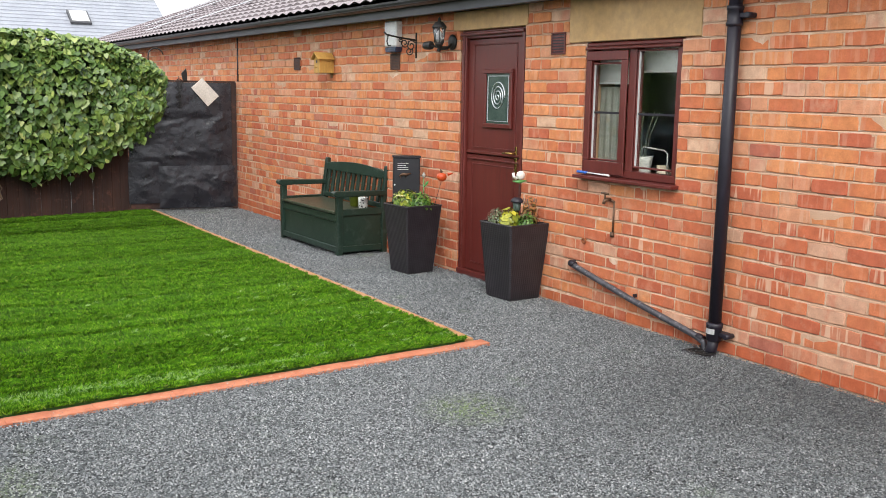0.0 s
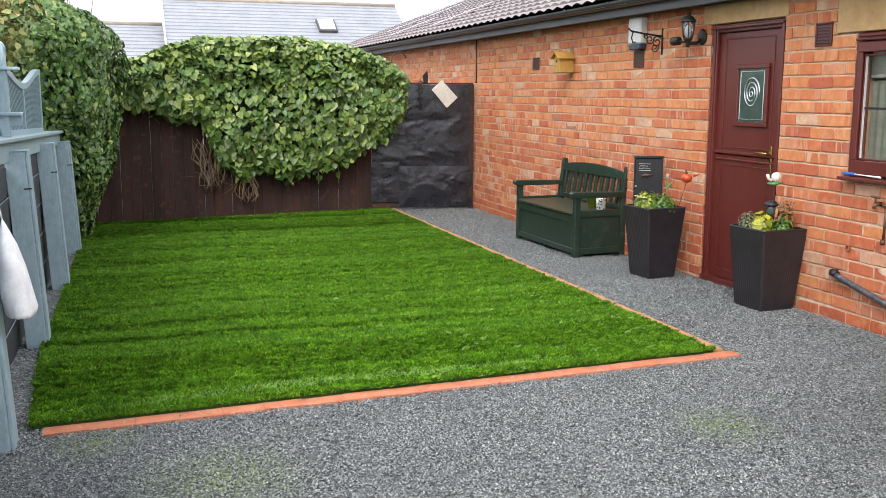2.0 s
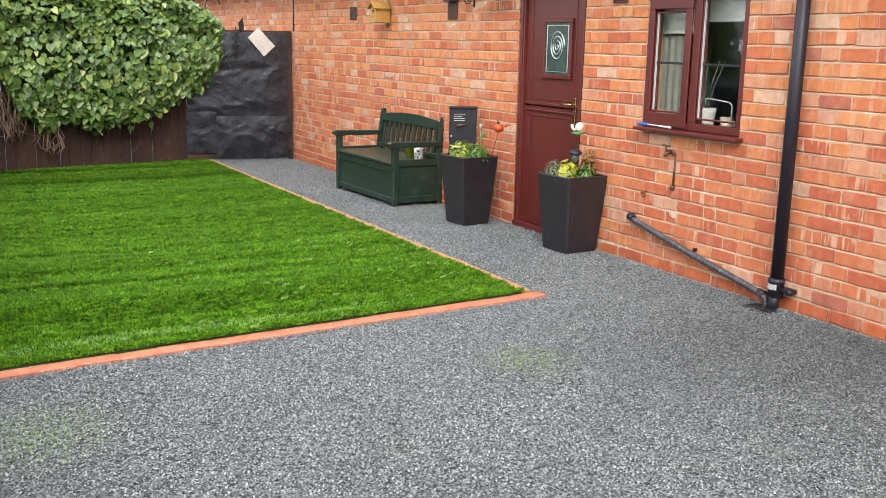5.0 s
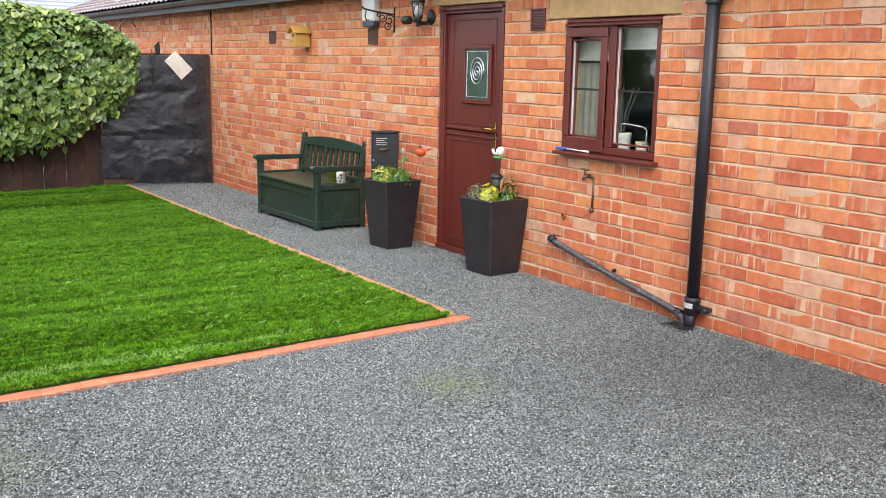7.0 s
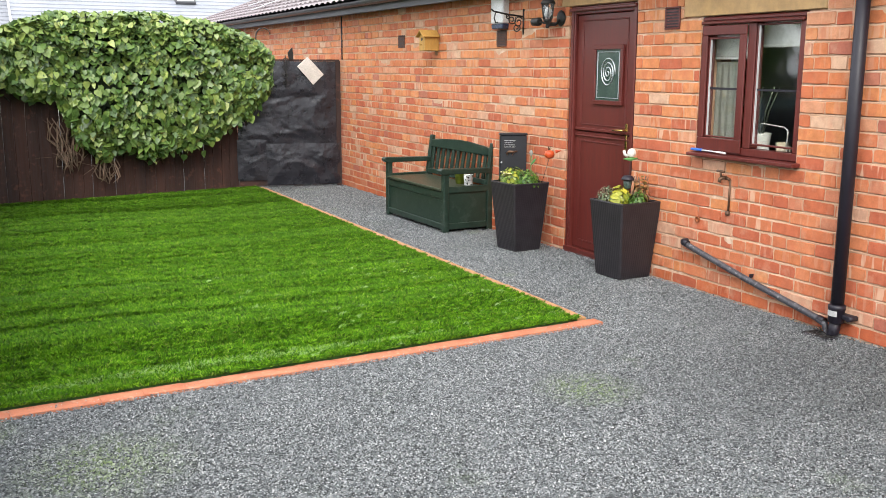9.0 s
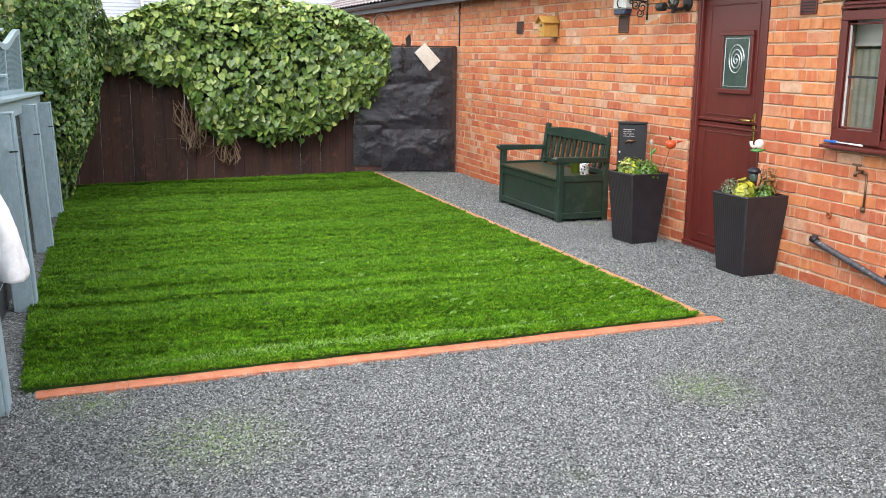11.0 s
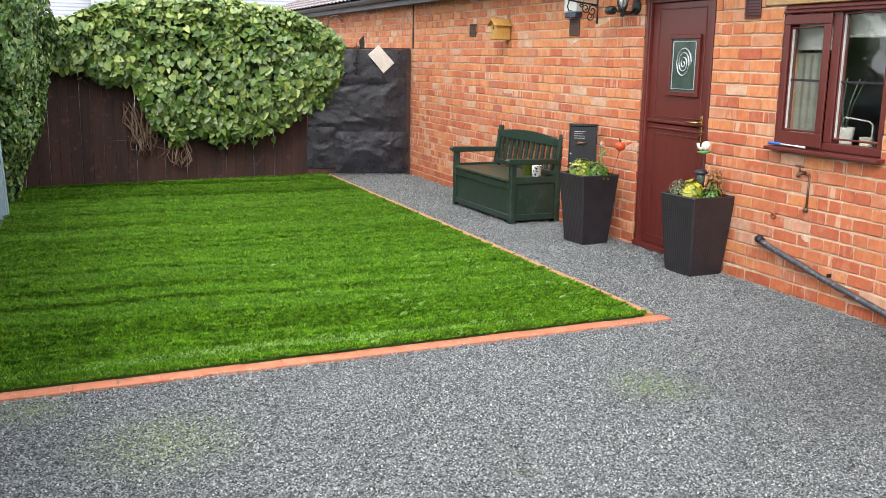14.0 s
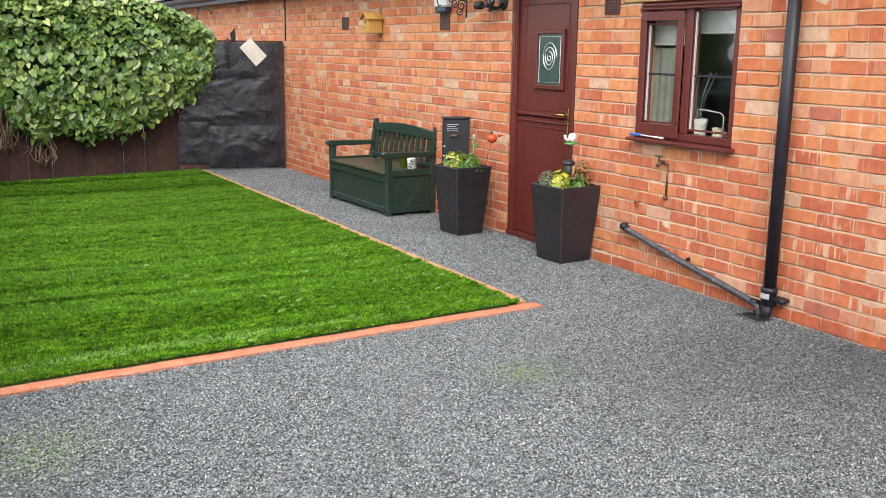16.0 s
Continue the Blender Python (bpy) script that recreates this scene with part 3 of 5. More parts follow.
pointing["label"] = "sandy weathered mortar joints"

# ---- fascia, gutter and roof ----
fascia = link_bm("fascia", box(-0.2, -0.17, -6.0, 16.9, 2.225, 2.36, 0.004), M_FASCIA)
tagged(fascia, "dark grey fascia board under the roof edge", "fascia", kind="structure")
soffit = link_bm("soffit", box(-0.17, 0.0, -6.0, 16.9, 2.245, 2.255), M_FASCIA)
tagged(soffit, "dark soffit board under the eaves", "soffit", kind="structure")
gutter = thing("rain_gutter", (-0.2, 4.0, 2.3), "black plastic half-round rain gutter along the eaves", "gutter")
prof = [(-0.062 + 0.056 * math.cos(a), 0.055 + 0.058 * math.sin(a)) for a in np.linspace(math.pi, 2 * math.pi, 11)]
inner = [(-0.062 + 0.051 * math.cos(a), 0.055 + 0.053 * math.sin(a)) for a in np.linspace(2 * math.pi, math.pi, 11)]
part("channel", slab(prof + inner, "y", -10.0, 13.0), M_GUTTER, gutter)
for y in np.arange(-3.4, 9.6, 0.9):
    part("bracket", box(-0.125, 0.0, y, y + 0.03, 0.048, 0.06), M_GUTTER, gutter)

PITCH = radians(21)
roof = thing("roof_house", (-0.315, 0, 2.345), "low roof of brown concrete tiles, wet and mossy", "roof", kind="structure")
nr, per, gauge = 13, 0.225, 0.3
yv = np.arange(-6.0, 18.2, per / 10)
prof_z = 0.026 * np.abs(np.sin(np.pi * yv / per)) ** 1.5 + 0.0
rows = []
for r_ in range(nr):
    for s0, lift in ((r_ * gauge, 0.035), (r_ * gauge + gauge, 0.004)):
        rows.append(np.stack([np.full_like(yv, s0 * math.cos(PITCH)) - lift * math.sin(PITCH), yv, s0 * math.sin(PITCH) + (lift + prof_z) * math.cos(PITCH)], 1))
rv = np.concatenate(rows)
ny = len(yv)
ii, jj = np.meshgrid(np.arange(len(rows) - 1), np.arange(ny - 1), indexing="ij")
a = (ii * ny + jj).ravel()
rf = np.stack([a, a + 1, a + ny + 1, a + ny], 1)
tiles = raw_mesh("roof_tiles", rv, rf[:, ::-1].ravel(), np.arange(len(rf)) * 4, [M_TILE])
tiles.parent = roof
tagged(tiles, kind="stuff")
L = nr * gauge
part("rafter_deck", slab([(0.0, -0.03), (L * math.cos(PITCH), L * math.sin(PITCH) - 0.03), (2 * L * math.cos(PITCH), -0.03)], "y", -6.0, 18.1), M_FASCIA, roof)
part("verge", slab([(-0.02, -0.05), (L * math.cos(PITCH), L * math.sin(PITCH) - 0.05), (L * math.cos(PITCH), L * math.sin(PITCH) + 0.05), (-0.02, 0.06)], "y", 18.1, 18.19), M_TILE, roof)
tagged(link_bm("wall_gable", box(0.28, 7.2, 16.6, 16.88, -0.3, 2.34), M_MORTAR), "end wall of the house", "wall", kind="structure")

# ---- retaining wall with posts ----
M_CORD = surface("pale_blue_cord", (0.2, 0.32, 0.36), (0.3, 0.42, 0.46), 9, 0.7)
POSTS = [(-1.0, 1.31), (0.44, 1.262), (2.27, 1.185), (4.18, 1.15), (6.03, 1.09)]


def rail_z(y):
    return 1.30 - 0.0288 * (y + 0.05)


retaining = thing("wall_retaining", (-5.25, 0, 0), "low retaining wall of dark boards below a blue-grey rail", "wall", kind="structure")
for k in range(5):
    z0, z1 = -0.03 + k * 0.236, -0.03 + (k + 1) * 0.236 - 0.006
    o = 0.004 * (k % 2)
    part("board", slab([(-5.0, z0), (6.6, z0), (6.6, min(z1, rail_z(6.6) - 0.06)), (-5.0, z1)], "x", -0.04 + o, 0.0 + o, 0.002), M_BOARD, retaining)
for k in range(1, 5):
    z0 = -0.034 + k * 0.236
    part("seam_cord", tube([(0.012, y, z0 + 0.006 * math.sin(y * 1.7 + k)) for y in np.arange(-2.0, 6.5, 0.5)], 0.0022, 5), M_CORD, retaining, "pale blue cord along a joint")
part("backing", box(-0.3, -0.05, -5.0, 6.6, -0.1, 1.0), M_SOIL, retaining)
rail = thing("top_rail", (-5.2, 0, 0), "blue-grey painted rail with a sloping cap on the retaining wall", "rail")


def sloped(y0, y1, x0, x1, lo, hi, material, parent, name):
    bm = bmesh.new()
    v = [bm.verts.new((x, y, rail_z(y) + dz)) for x in (x0, x1) for y in (y0, y1) for dz in (lo, hi)]
    for q in ((0, 1, 3, 2), (4, 6, 7, 5), (0, 4, 5, 1), (2, 3, 7, 6), (0, 2, 6, 4), (1, 5, 7, 3)):
        bm.faces.new([v[i] for i in q])
    bmesh.ops.bevel(bm, geom=list(bm.edges), offset=0.004, segments=1, affect="EDGES")
    return part(name, bm, material, parent)


sloped(-5.0, 6.35, -0.06, -0.026, -0.115, 0.0, M_BLUE, rail, "face_board")
sloped(-5.0, 6.35, -0.16, 0.012, 0.002, 0.028, M_BLUE, rail, "cap")


def post(y, h):
    e = thing("fence_post", (-5.14, y, 0), "blue-grey painted timber post standing against the retaining wall", "post", "posts of the retaining wall")
    e.matrix_world = pose(-5.135, y, fz(y), 0, -2.6, 0)
    part("shaft", box(-0.07, 0.045, 0.0, 0.16, -0.05, h, 0.004), M_BLUE, e)
    part("edge_strip", box(0.046, 0.062, 0.02, 0.15, -0.05, h, 0.003), M_BLUE, e)
    part("cap", box(-0.07, 0.062, 0.0, 0.16, h + 0.001, h + 0.008, 0.002), M_BLUE, e)
    part("cable_clip", box(0.02, 0.066, -0.005, -0.001, h - 0.225, h - 0.216), M_BLACK, e)
    return e


for y, h in POSTS:
    post(y, h)

# ---- fence and gate ----
FA, FB = Vector((-1.43, 8.87, 0)), Vector((-5.6, 8.15, 0))
fence = thing("fence", (0, 0, 0), "dark brown stained fence of upright boards with gaps", "fence")
fr = random.Random(5)
fd = (FB - FA).normalized()
fn = Vector((fd.y, -fd.x, 0))
if fn.y > 0:
    fn = -fn
ang = math.atan2(fd.y, fd.x)
total, s = (FB - FA).length, 0.0
while s < total - 0.05:
    w = fr.uniform(0.11, 0.15)
    bm = box(0, w - (0.0035 if fr.random() < 0.3 else fr.uniform(0.0, 0.0012)), -0.009, 0.009, -0.02, 1.62 + fr.uniform(-0.02, 0.02), 0.005)
    ob = part("fence_board", bm, M_FENCE, fence)
    p = FA + fd * s + fn * fr.uniform(0.0, 0.012)
    ob.matrix_basis = pose(p.x, p.y, fz(p.y), 0, 0, math.degrees(ang) + fr.uniform(-0.6, 0.6))
    s += w
for z in (0.3, 1.25):
    ob = part("fence_rail", box(0, total, -0.06, -0.02, z, z + 0.08), M_FENCE, fence)
    ob.matrix_basis = pose(FA.x, FA.y, fz(8.6), 0, 0, math.degrees(ang))

gate = thing("gate", (-1.43, 8.83, -0.075), "garden gate wrapped in creased black weed membrane", "gate", "", math.degrees(math.atan2(-0.25, 1.40)))


def creased(x0, x1, z0, z1, off, seed, amp):
    bm = bmesh.new()
    nx, nz = int((x1 - x0) / 0.018), int((z1 - z0) / 0.018)
    grid = []
    for j in range(nz + 1):
        row = []
        for i in range(nx + 1):
            x, z = x0 + (x1 - x0) * i / nx, z0 + (z1 - z0) * j / nz
            q = Vector((x * 1.6 + seed + 0.35 * noise.noise(Vector((x * 2, z * 2, seed))), z * 2.6 + 0.5 * noise.noise(Vector((x * 1.3, z * 3, seed + 5))), seed))
            d = noise.ridged_multi_fractal(q, 0.9, 2.1, 4, 1.0, 2.0) * amp
            edge = min(i, nx - i, j, nz - j) / 4
            wx = 0.006 * noise.noise(Vector((z * 7, seed, 0))) if i in (0, nx) else 0
            row.append(bm.verts.new((x + wx, off - d * min(1, 0.3 + edge * 0.3), z)))
        grid.append(row)
    for j in range(nz):
        for i in range(nx):
            f = bm.faces.new((grid[j][i], grid[j][i + 1], grid[j + 1][i + 1], grid[j + 1][i]))
            f.smooth = True
    return bm


part("frame", box(0.0, 1.40, 0.0, 0.05, 0.02, 1.70, 0.004), M_FENCE, gate)
part("upper_sheet", creased(0.0, 1.38, 0.56, 1.71, -0.008, 2.3, 0.019), M_MEMBRANE, gate)
part("lower_sheet", creased(0.37, 1.39, 0.03, 0.60, -0.022, 7.7, 0.024), M_MEMBRANE, gate)
part("side_sheet", creased(-0.02, 0.38, 0.10, 0.66, -0.014, 4.4, 0.024), M_MEMBRANE, gate)
part("top_bar", box(0.0, 1.40, -0.02, 0.05, 1.712, 1.735, 0.003), M_FENCE, gate)
part("gate_post", box(1.345, 1.41, -0.03, -0.004, 0.0, 1.72, 0.003), M_FENCE, gate)

# ---- lawn edging ----
edging = thing("lawn_edging", (0, 0, 0), "row of terracotta block pavers edging the lawn", "edging", kind="structure")
pr = random.Random(8)


def pavers(p0, p1, lift):
    d = (p1 - p0)
    n = round(d.length / 0.205)
    step = d / n
    for k in range(n):
        q = p0 + step * (k + 0.5)
        ob = new("paver", PAVERS[pr.randrange(3)])
        ob.parent = edging
        ob.matrix_basis = pose(q.x, q.y, fz(q.y) + 0.004 + lift + pr.uniform(-0.0015, 0.0015), pr.uniform(-0.4, 0.4), pr.uniform(-0.4, 0.4), math.degrees(math.atan2(d.y, d.x)) + pr.uniform(-0.4, 0.4))


PAVERS = []
for k in range(3):
    me = bpy.data.meshes.new("paver")
    bm = box(-0.1008 + 0.0006 * k, 0.1008, -0.05, 0.05, -0.06, 0.002, 0.0025)
    bm.to_mesh(me)
    bm.free()
    me.materials.append(M_PAVER)
    PAVERS.append(me)
pavers(Vector((-4.98, 0.645, 0)), Vector((-1.16, 0.826, 0)), 0.0)
M_EDGE = surface("sandy_worn_paver", (0.4, 0.19, 0.075), (0.52, 0.28, 0.13), 6, 0.9, 0, 90, 0.5, None, (0.3, 0.25, 0.12))
PAVERS = [me.copy() for me in PAVERS]
for me in PAVERS:
    me.materials[0] = M_EDGE
pavers(Vector((-1.262, 0.885, 0)), Vector((-1.19, 8.72, 0)), 0.012)

# ---- door ----
door = thing("door_1", (0.006, 2.52, 0.0), "closed maroon stable door with a small glazed light and brass handle", "door", kind="structure")
W, H = 0.463, 2.076
frame_y = [(-W, -W + 0.065), (W - 0.065, W)]
for a, b in frame_y:
    part("door_jamb", box(0.0, 0.09, a, b, 0.0, H, 0.006), M_MAROON, door)
    part("jamb_bead", box(-0.012, 0.0, a + 0.012, b - 0.02, 0.0, H - 0.015, 0.004), M_MAROON, door)
part("door_head", box(0.001, 0.09, -W + 0.066, W - 0.066, H - 0.065, H, 0.006), M_MAROON, door)
part("drip_bar", box(-0.03, 0.0, -W + 0.01, W - 0.01, H - 0.04, H - 0.015, 0.006), M_MAROON, door)
part("threshold", box(-0.02, 0.1, -W, W, -0.03, 0.03, 0.005), M_MAROON, door)
leaf = part("upper_leaf", box(0.03, 0.075, -W + 0.068, W - 0.068, 1.048, H - 0.068, 0.004), M_MAROON, door)
lower = part("lower_leaf", box(0.03, 0.075, -W + 0.068, W - 0.068, 0.034, 1.042, 0.004), M_MAROON, door)
part("weather_bar", box(0.015, 0.03, -W + 0.075, W - 0.075, 1.052, 1.075, 0.004), M_MAROON, leaf)
part("weather_bar", box(0.018, 0.03, -W + 0.075, W - 0.075, 1.0, 1.015, 0.004), M_MAROON, lower)


def moulding(y0, y1, z0, z1, w, x0, x1, parent, name, material):
    for q in ((y0, y1, z1 - w, z1), (y0, y1, z0, z0 + w), (y0, y0 + w, z0 + w, z1 - w), (y1 - w, y1, z0 + w, z1 - w)):
        part(name, box(x0, x1, *q, 0.004), material, parent)


moulding(-0.31, 0.31, 1.10, 1.965, 0.012, 0.024, 0.03, leaf, "panel_bead", M_MAROON)
moulding(-0.31, 0.31, 0.10, 0.97, 0.012, 0.024, 0.03, lower, "panel_bead", M_MAROON)
GY0, GY1, GZ0, GZ1 = -0.232, 0.102, 1.312, 1.722
moulding(GY0 - 0.035, GY1 + 0.035, GZ0 - 0.035, GZ1 + 0.035, 0.036, 0.008, 0.03, leaf, "light_frame", M_MAROON)
M_LEAD, _n, _l, _b = mat("silver_lead", 0.35, 0.9)
_b.inputs["Base Color"].default_value = (0.7, 0.72, 0.74, 1)
M_OBSC = surface("obscure_glass", (0.035, 0.06, 0.05), (0.07, 0.10, 0.085), 9, 0.12, 0, 60, 0.3)
part("light_glass", box(0.02, 0.0295, GY0, GY1, GZ0, GZ1), M_OBSC, leaf, "dark obscured glass")
sp = [(0.017, (GY0 + GY1) / 2 + 0.011 * a * math.cos(a * 2.4) * 1.0, 1.535 + 0.0135 * a * math.sin(a * 2.4)) for a in np.linspace(0.4, 9.2, 90)]
part("spiral", tube(sp, 0.0055, 5), M_LEAD, leaf, "silver lead spiral")
moulding(GY0 + 0.02, GY1 - 0.02, GZ0 + 0.02, GZ1 - 0.02, 0.003, 0.017, 0.02, leaf, "lead_line", M_LEAD)
handle = part("handle_plate", box(0.02, 0.03, -0.345, -0.315, 0.93, 1.14, 0.006), M_BRASS, door, "polished brass handle plate")
part("lever", tube([(0.02, -0.33, 1.085), (-0.025, -0.33, 1.085), (-0.03, -0.315, 1.087), (-0.03, -0.22, 1.083)], 0.009, 8), M_BRASS, handle)

# ---- window ----
window = thing("window_1", (0.006, 0.865, 1.0), "maroon two-light window with a blind and pot plants behind it", "window", kind="structure")
y0, y1, z0, z1 = -0.463, 0.463, 0.0, 0.925
moulding(y0, y1, z0, z1, 0.05, 0.0, 0.08, window, "window_frame", M_MAROON)
part("mullion", box(0.001, 0.079, -0.04, 0.03, 0.05, 0.875, 0.005), M_MAROON, window)
part("head_drip", box(-0.03, 0.0, y0 + 0.004, y1 - 0.004, 0.872, 0.892, 0.006), M_MAROON, window)
part("head_bead", box(-0.012, 0.0, y0 + 0.004, y1 - 0.004, 0.897, 0.92, 0.005), M_MAROON, window)
sash = part("casement", box(-0.016, -0.001, 0.03, 0.455, 0.012, 0.1, 0.004), M_MAROON, window, "opening casement")
part("rail", box(-0.016, -0.001, 0.03, 0.455, 0.80, 0.865, 0.004), M_MAROON, sash)
part("stile", box(-0.016, -0.001, 0.03, 0.092, 0.1005, 0.7995, 0.004), M_MAROON, sash)
part("stile", box(-0.016, -0.001, 0.40, 0.455, 0.1005, 0.7995, 0.004), M_MAROON, sash)
M_SEAL = surface("grey_seal", (0.4, 0.4, 0.39), (0.5, 0.5, 0.49), 5, 0.5)
for a, b, c, d in ((0.095, 0.40, 0.103, 0.785), (-0.425, -0.05, 0.075, 0.865)):
    moulding(a, b, c, d, 0.012, 0.002, 0.03, window, "glazing_bead", M_MAROON)
    part("glazing_seal", box(0.006, 0.0175, b - 0.02, b - 0.0125, c + 0.013, d - 0.013), M_SEAL, window, "pale glazing seal")
    g_ = part("pane", box(0.018, 0.024, a + 0.005, b - 0.005, c + 0.005, d - 0.005), M_GLASS, window, "clear glass pane")
    g_.visible_shadow = False
    part("glazing_bar", box(0.012, 0.017, a + 0.012, b - 0.012, 0.432, 0.447), M_BLACK, window)
sill = part("window_sill", slab([(-0.085, -0.03), (-0.085, -0.008), (0.08, 0.0), (0.08, -0.03)], "y", -0.50, 0.48, 0.003), M_MAROON, window)
part("reveal_trim", box(0.0, 0.03, 0.464, 0.468, -0.01, 0.93), M_SEAL, window)

M_BLIND = surface("white_blind", (0.7, 0.7, 0.66), (0.8, 0.8, 0.76), 3, 0.8)
blind = thing("roller_blind", (0.13, 0.65, 1.9), "white roller blind pulled down a short way", "blind")
part("fabric", box(0.0, 0.006, -0.24, 0.33, -0.165, 0.0), M_BLIND, blind)
part("bottom_bar", box(-0.004, 0.01, -0.24, 0.33, -0.185, -0.166, 0.003), M_BLIND, blind)
blind2 = thing("roller_blind", (0.13, 1.1, 1.9), "white roller blind pulled down a short way", "blind")
part("fabric", box(0.0, 0.006, -0.1, 0.225, -0.24, 0.0), M_BLIND, blind2)
part("bottom_bar", box(-0.004, 0.01, -0.1, 0.225, -0.262, -0.241, 0.003), M_BLIND, blind2)
# added curtain, its grey blotches stand in for the left pane's reflection
M_PANE_REFLECTION = surface("pane_reflection_grey", (0.26, 0.27, 0.24), (0.36, 0.36, 0.32), 4, 0.9, 0, 30, 0.3, (1, 1, 6), (0.3, 0.27, 0.21))
curtain = thing("curtain", (0.15, 1.24, 1.0), "pale grey curtain added for what the left pane reflects", "curtain")
bm = bmesh.new()
cols = []
for i in range(41):
    yy = -0.17 + 0.255 * i / 40
    cols.append([bm.verts.new((0.004 * math.sin(i * 0.6), yy, zz)) for zz in (-0.02, 0.3, 0.62)])
for a, b in zip(cols, cols[1:]):
    for k in range(2):
        bm.faces.new((a[k], b[k], b[k + 1], a[k + 1]))
part("cloth", bm, M_PANE_REFLECTION, curtain)
tagged(link_bm("inner_sill", box(0.1, 0.3, 0.42, 1.34, 0.975, 0.998, 0.004), M_WHITE), "white inner window sill", "sill", kind="structure")
M_BASKET = surface("white_wicker", (0.45, 0.45, 0.42), (0.66, 0.66, 0.62), 30, 0.8, 0, 60, 0.6, (1, 1, 4))
M_STEMG = surface("grey_green_stem", (0.10, 0.12, 0.08), (0.18, 0.2, 0.14), 20, 0.7)
pot = thing("plant_pot", (0.17, 0.885, 0.998), "white wicker plant pot with thin stems on the inner sill", "plant pot")
part("basket", lathe([(0.05, 0), (0.056, 0.03), (0.06, 0.07), (0.066, 0.12), (0.07, 0.15), (0.062, 0.15), (0.05, 0.13)], 20), M_BASKET, pot)
for k in range(6):
    a = k * 1.05
    part("stem", tube([(0.01 * math.cos(a), 0.01 * math.sin(a), 0.12), (0.03 * math.cos(a), 0.05 * math.sin(a), 0.3), (0.05 * math.cos(a), 0.09 * math.sin(a) - 0.04, 0.46)], 0.003, 5), M_STEMG, pot)
M_CREAM = surface("cream_glaze", (0.5, 0.44, 0.32), (0.62, 0.55, 0.42), 9, 0.3)
mug = thing("mug", (0.17, 0.69, 0.998), "cream mug standing on the inner window sill", "mug")
part("cup", lathe([(0.036, 0), (0.04, 0.01), (0.042, 0.1), (0.037, 0.1), (0.034, 0.02)], 18), M_CREAM, mug)
part("handle", tube([(-0.0, -0.04, 0.08), (0, -0.068, 0.075), (0, -0.07, 0.04), (0, -0.042, 0.03)], 0.006, 6), M_CREAM, mug)
rack = thing("wire_stand", (0.16, 0.77, 0.998), "white bent wire stand on the inner window sill", "stand")
part("wire", tube([(0, 0.12, 0.0), (0, 0.12, 0.2), (0, 0.1, 0.215), (0, -0.1, 0.2), (0, -0.13, 0.18), (0, -0.13, 0.0)], 0.005, 6), M_WHITE, rack)

M_BLUEP = surface("blue_plastic", (0.02, 0.10, 0.42), (0.03, 0.14, 0.5), 10, 0.35)
brush = thing("brush", (-0.035, 1.2, 1.003), "blue brush with a white handle lying on the sill", "brush")
part("brush_head", box(-0.014, 0.014, 0.03, 0.14, 0.0, 0.018, 0.006), M_BLUEP, brush)
part("handle", tube([(0, 0.03, 0.008), (0.004, -0.06, 0.007), (0.0, -0.2, 0.006)], [0.007, 0.005, 0.008], 6), M_WHITE, brush)

# ---- pipes ----
down = thing("downpipe", (-0.062, -0.055, 0.0), "black plastic rainwater downpipe with joints and wall clips", "downpipe")
part("pipe", tube([(0, 0, 0.2), (0, 0, 2.34)], 0.039, 18), M_BLACK, down)
part("socket", lathe([(0.039, 1.97), (0.05, 1.975), (0.05, 1.99), (0.045, 1.995), (0.045, 2.06), (0.05, 2.065), (0.05, 2.085), (0.039, 2.09)], 18), M_BLACK, down)
part("foot_socket", lathe([(0.039, 0.08), (0.047, 0.085), (0.047, 0.16), (0.051, 0.165), (0.051, 0.19), (0.04, 0.195)], 18), M_BLACK, down)
part("torn_label", slab([(0.052 * math.cos(a), 0.052 * math.sin(a)) for a in np.linspace(2.6, 3.9, 8)] + [(0.048 * math.cos(a), 0.048 * math.sin(a)) for a in np.linspace(3.9, 2.6, 8)], "z", 0.128, 0.16), M_SEAL, down, "torn pale label")
part("shoe", tube([(0, 0, 0.1), (0, 0.01, 0.03), (-0.012, 0.02, -0.03)], 0.034, 14), M_BLACK, down)
for z in (0.125, 2.03):
    clip = part("wall_clip", box(-0.01, 0.055, -0.09, 0.01, z - 0.014, z + 0.014, 0.004), M_BLACK, down)
    part("screw_lug", lathe([(0.016, -0.02), (0.016, 0.052)], 10, None, (0.0, -0.1, z), "x"), M_BLACK, clip)
waste = thing("waste_pipe", (-0.045, 0, 0), "grey-black waste pipe sloping down the wall to the drain", "pipe")
part("pipe", tube([(0.05, 1.37, 0.335), (0.0, 1.36, 0.335), (-0.004, 1.33, 0.322), (-0.004, 0.72, 0.19), (-0.006, 0.1, 0.072), (-0.01, 0.03, 0.05), (-0.012, 0.0, -0.02)], 0.0215, 12), surface("scuffed_pipe", (0.03, 0.029, 0.035), (0.085, 0.083, 0.094), 14, 0.4, 0, 60, 0.2, None, (0.2, 0.195, 0.21)), waste)
for y, z in ((1.36, 0.335), (0.09, 0.07)):
    part("coupling", tube([(-0.003, y, z), (-0.003, y - 0.05, z - 0.0106)], 0.0255, 12), M_BLACK, waste)
part("pipe_clip", box(-0.0, 0.04, 0.687, 0.694, 0.2, 0.226, 0.002), M_BLACK, waste)
drain = thing("drain_gully", (-0.12, 0.0, -0.006), "black drain grating let into the gravel", "drain")
part("frame", slab([(-0.062, -0.1), (0.062, -0.1), (0.062, 0.1), (-0.062, 0.1)], "z", -0.01, 0.006, 0.003), M_BLACK, drain)
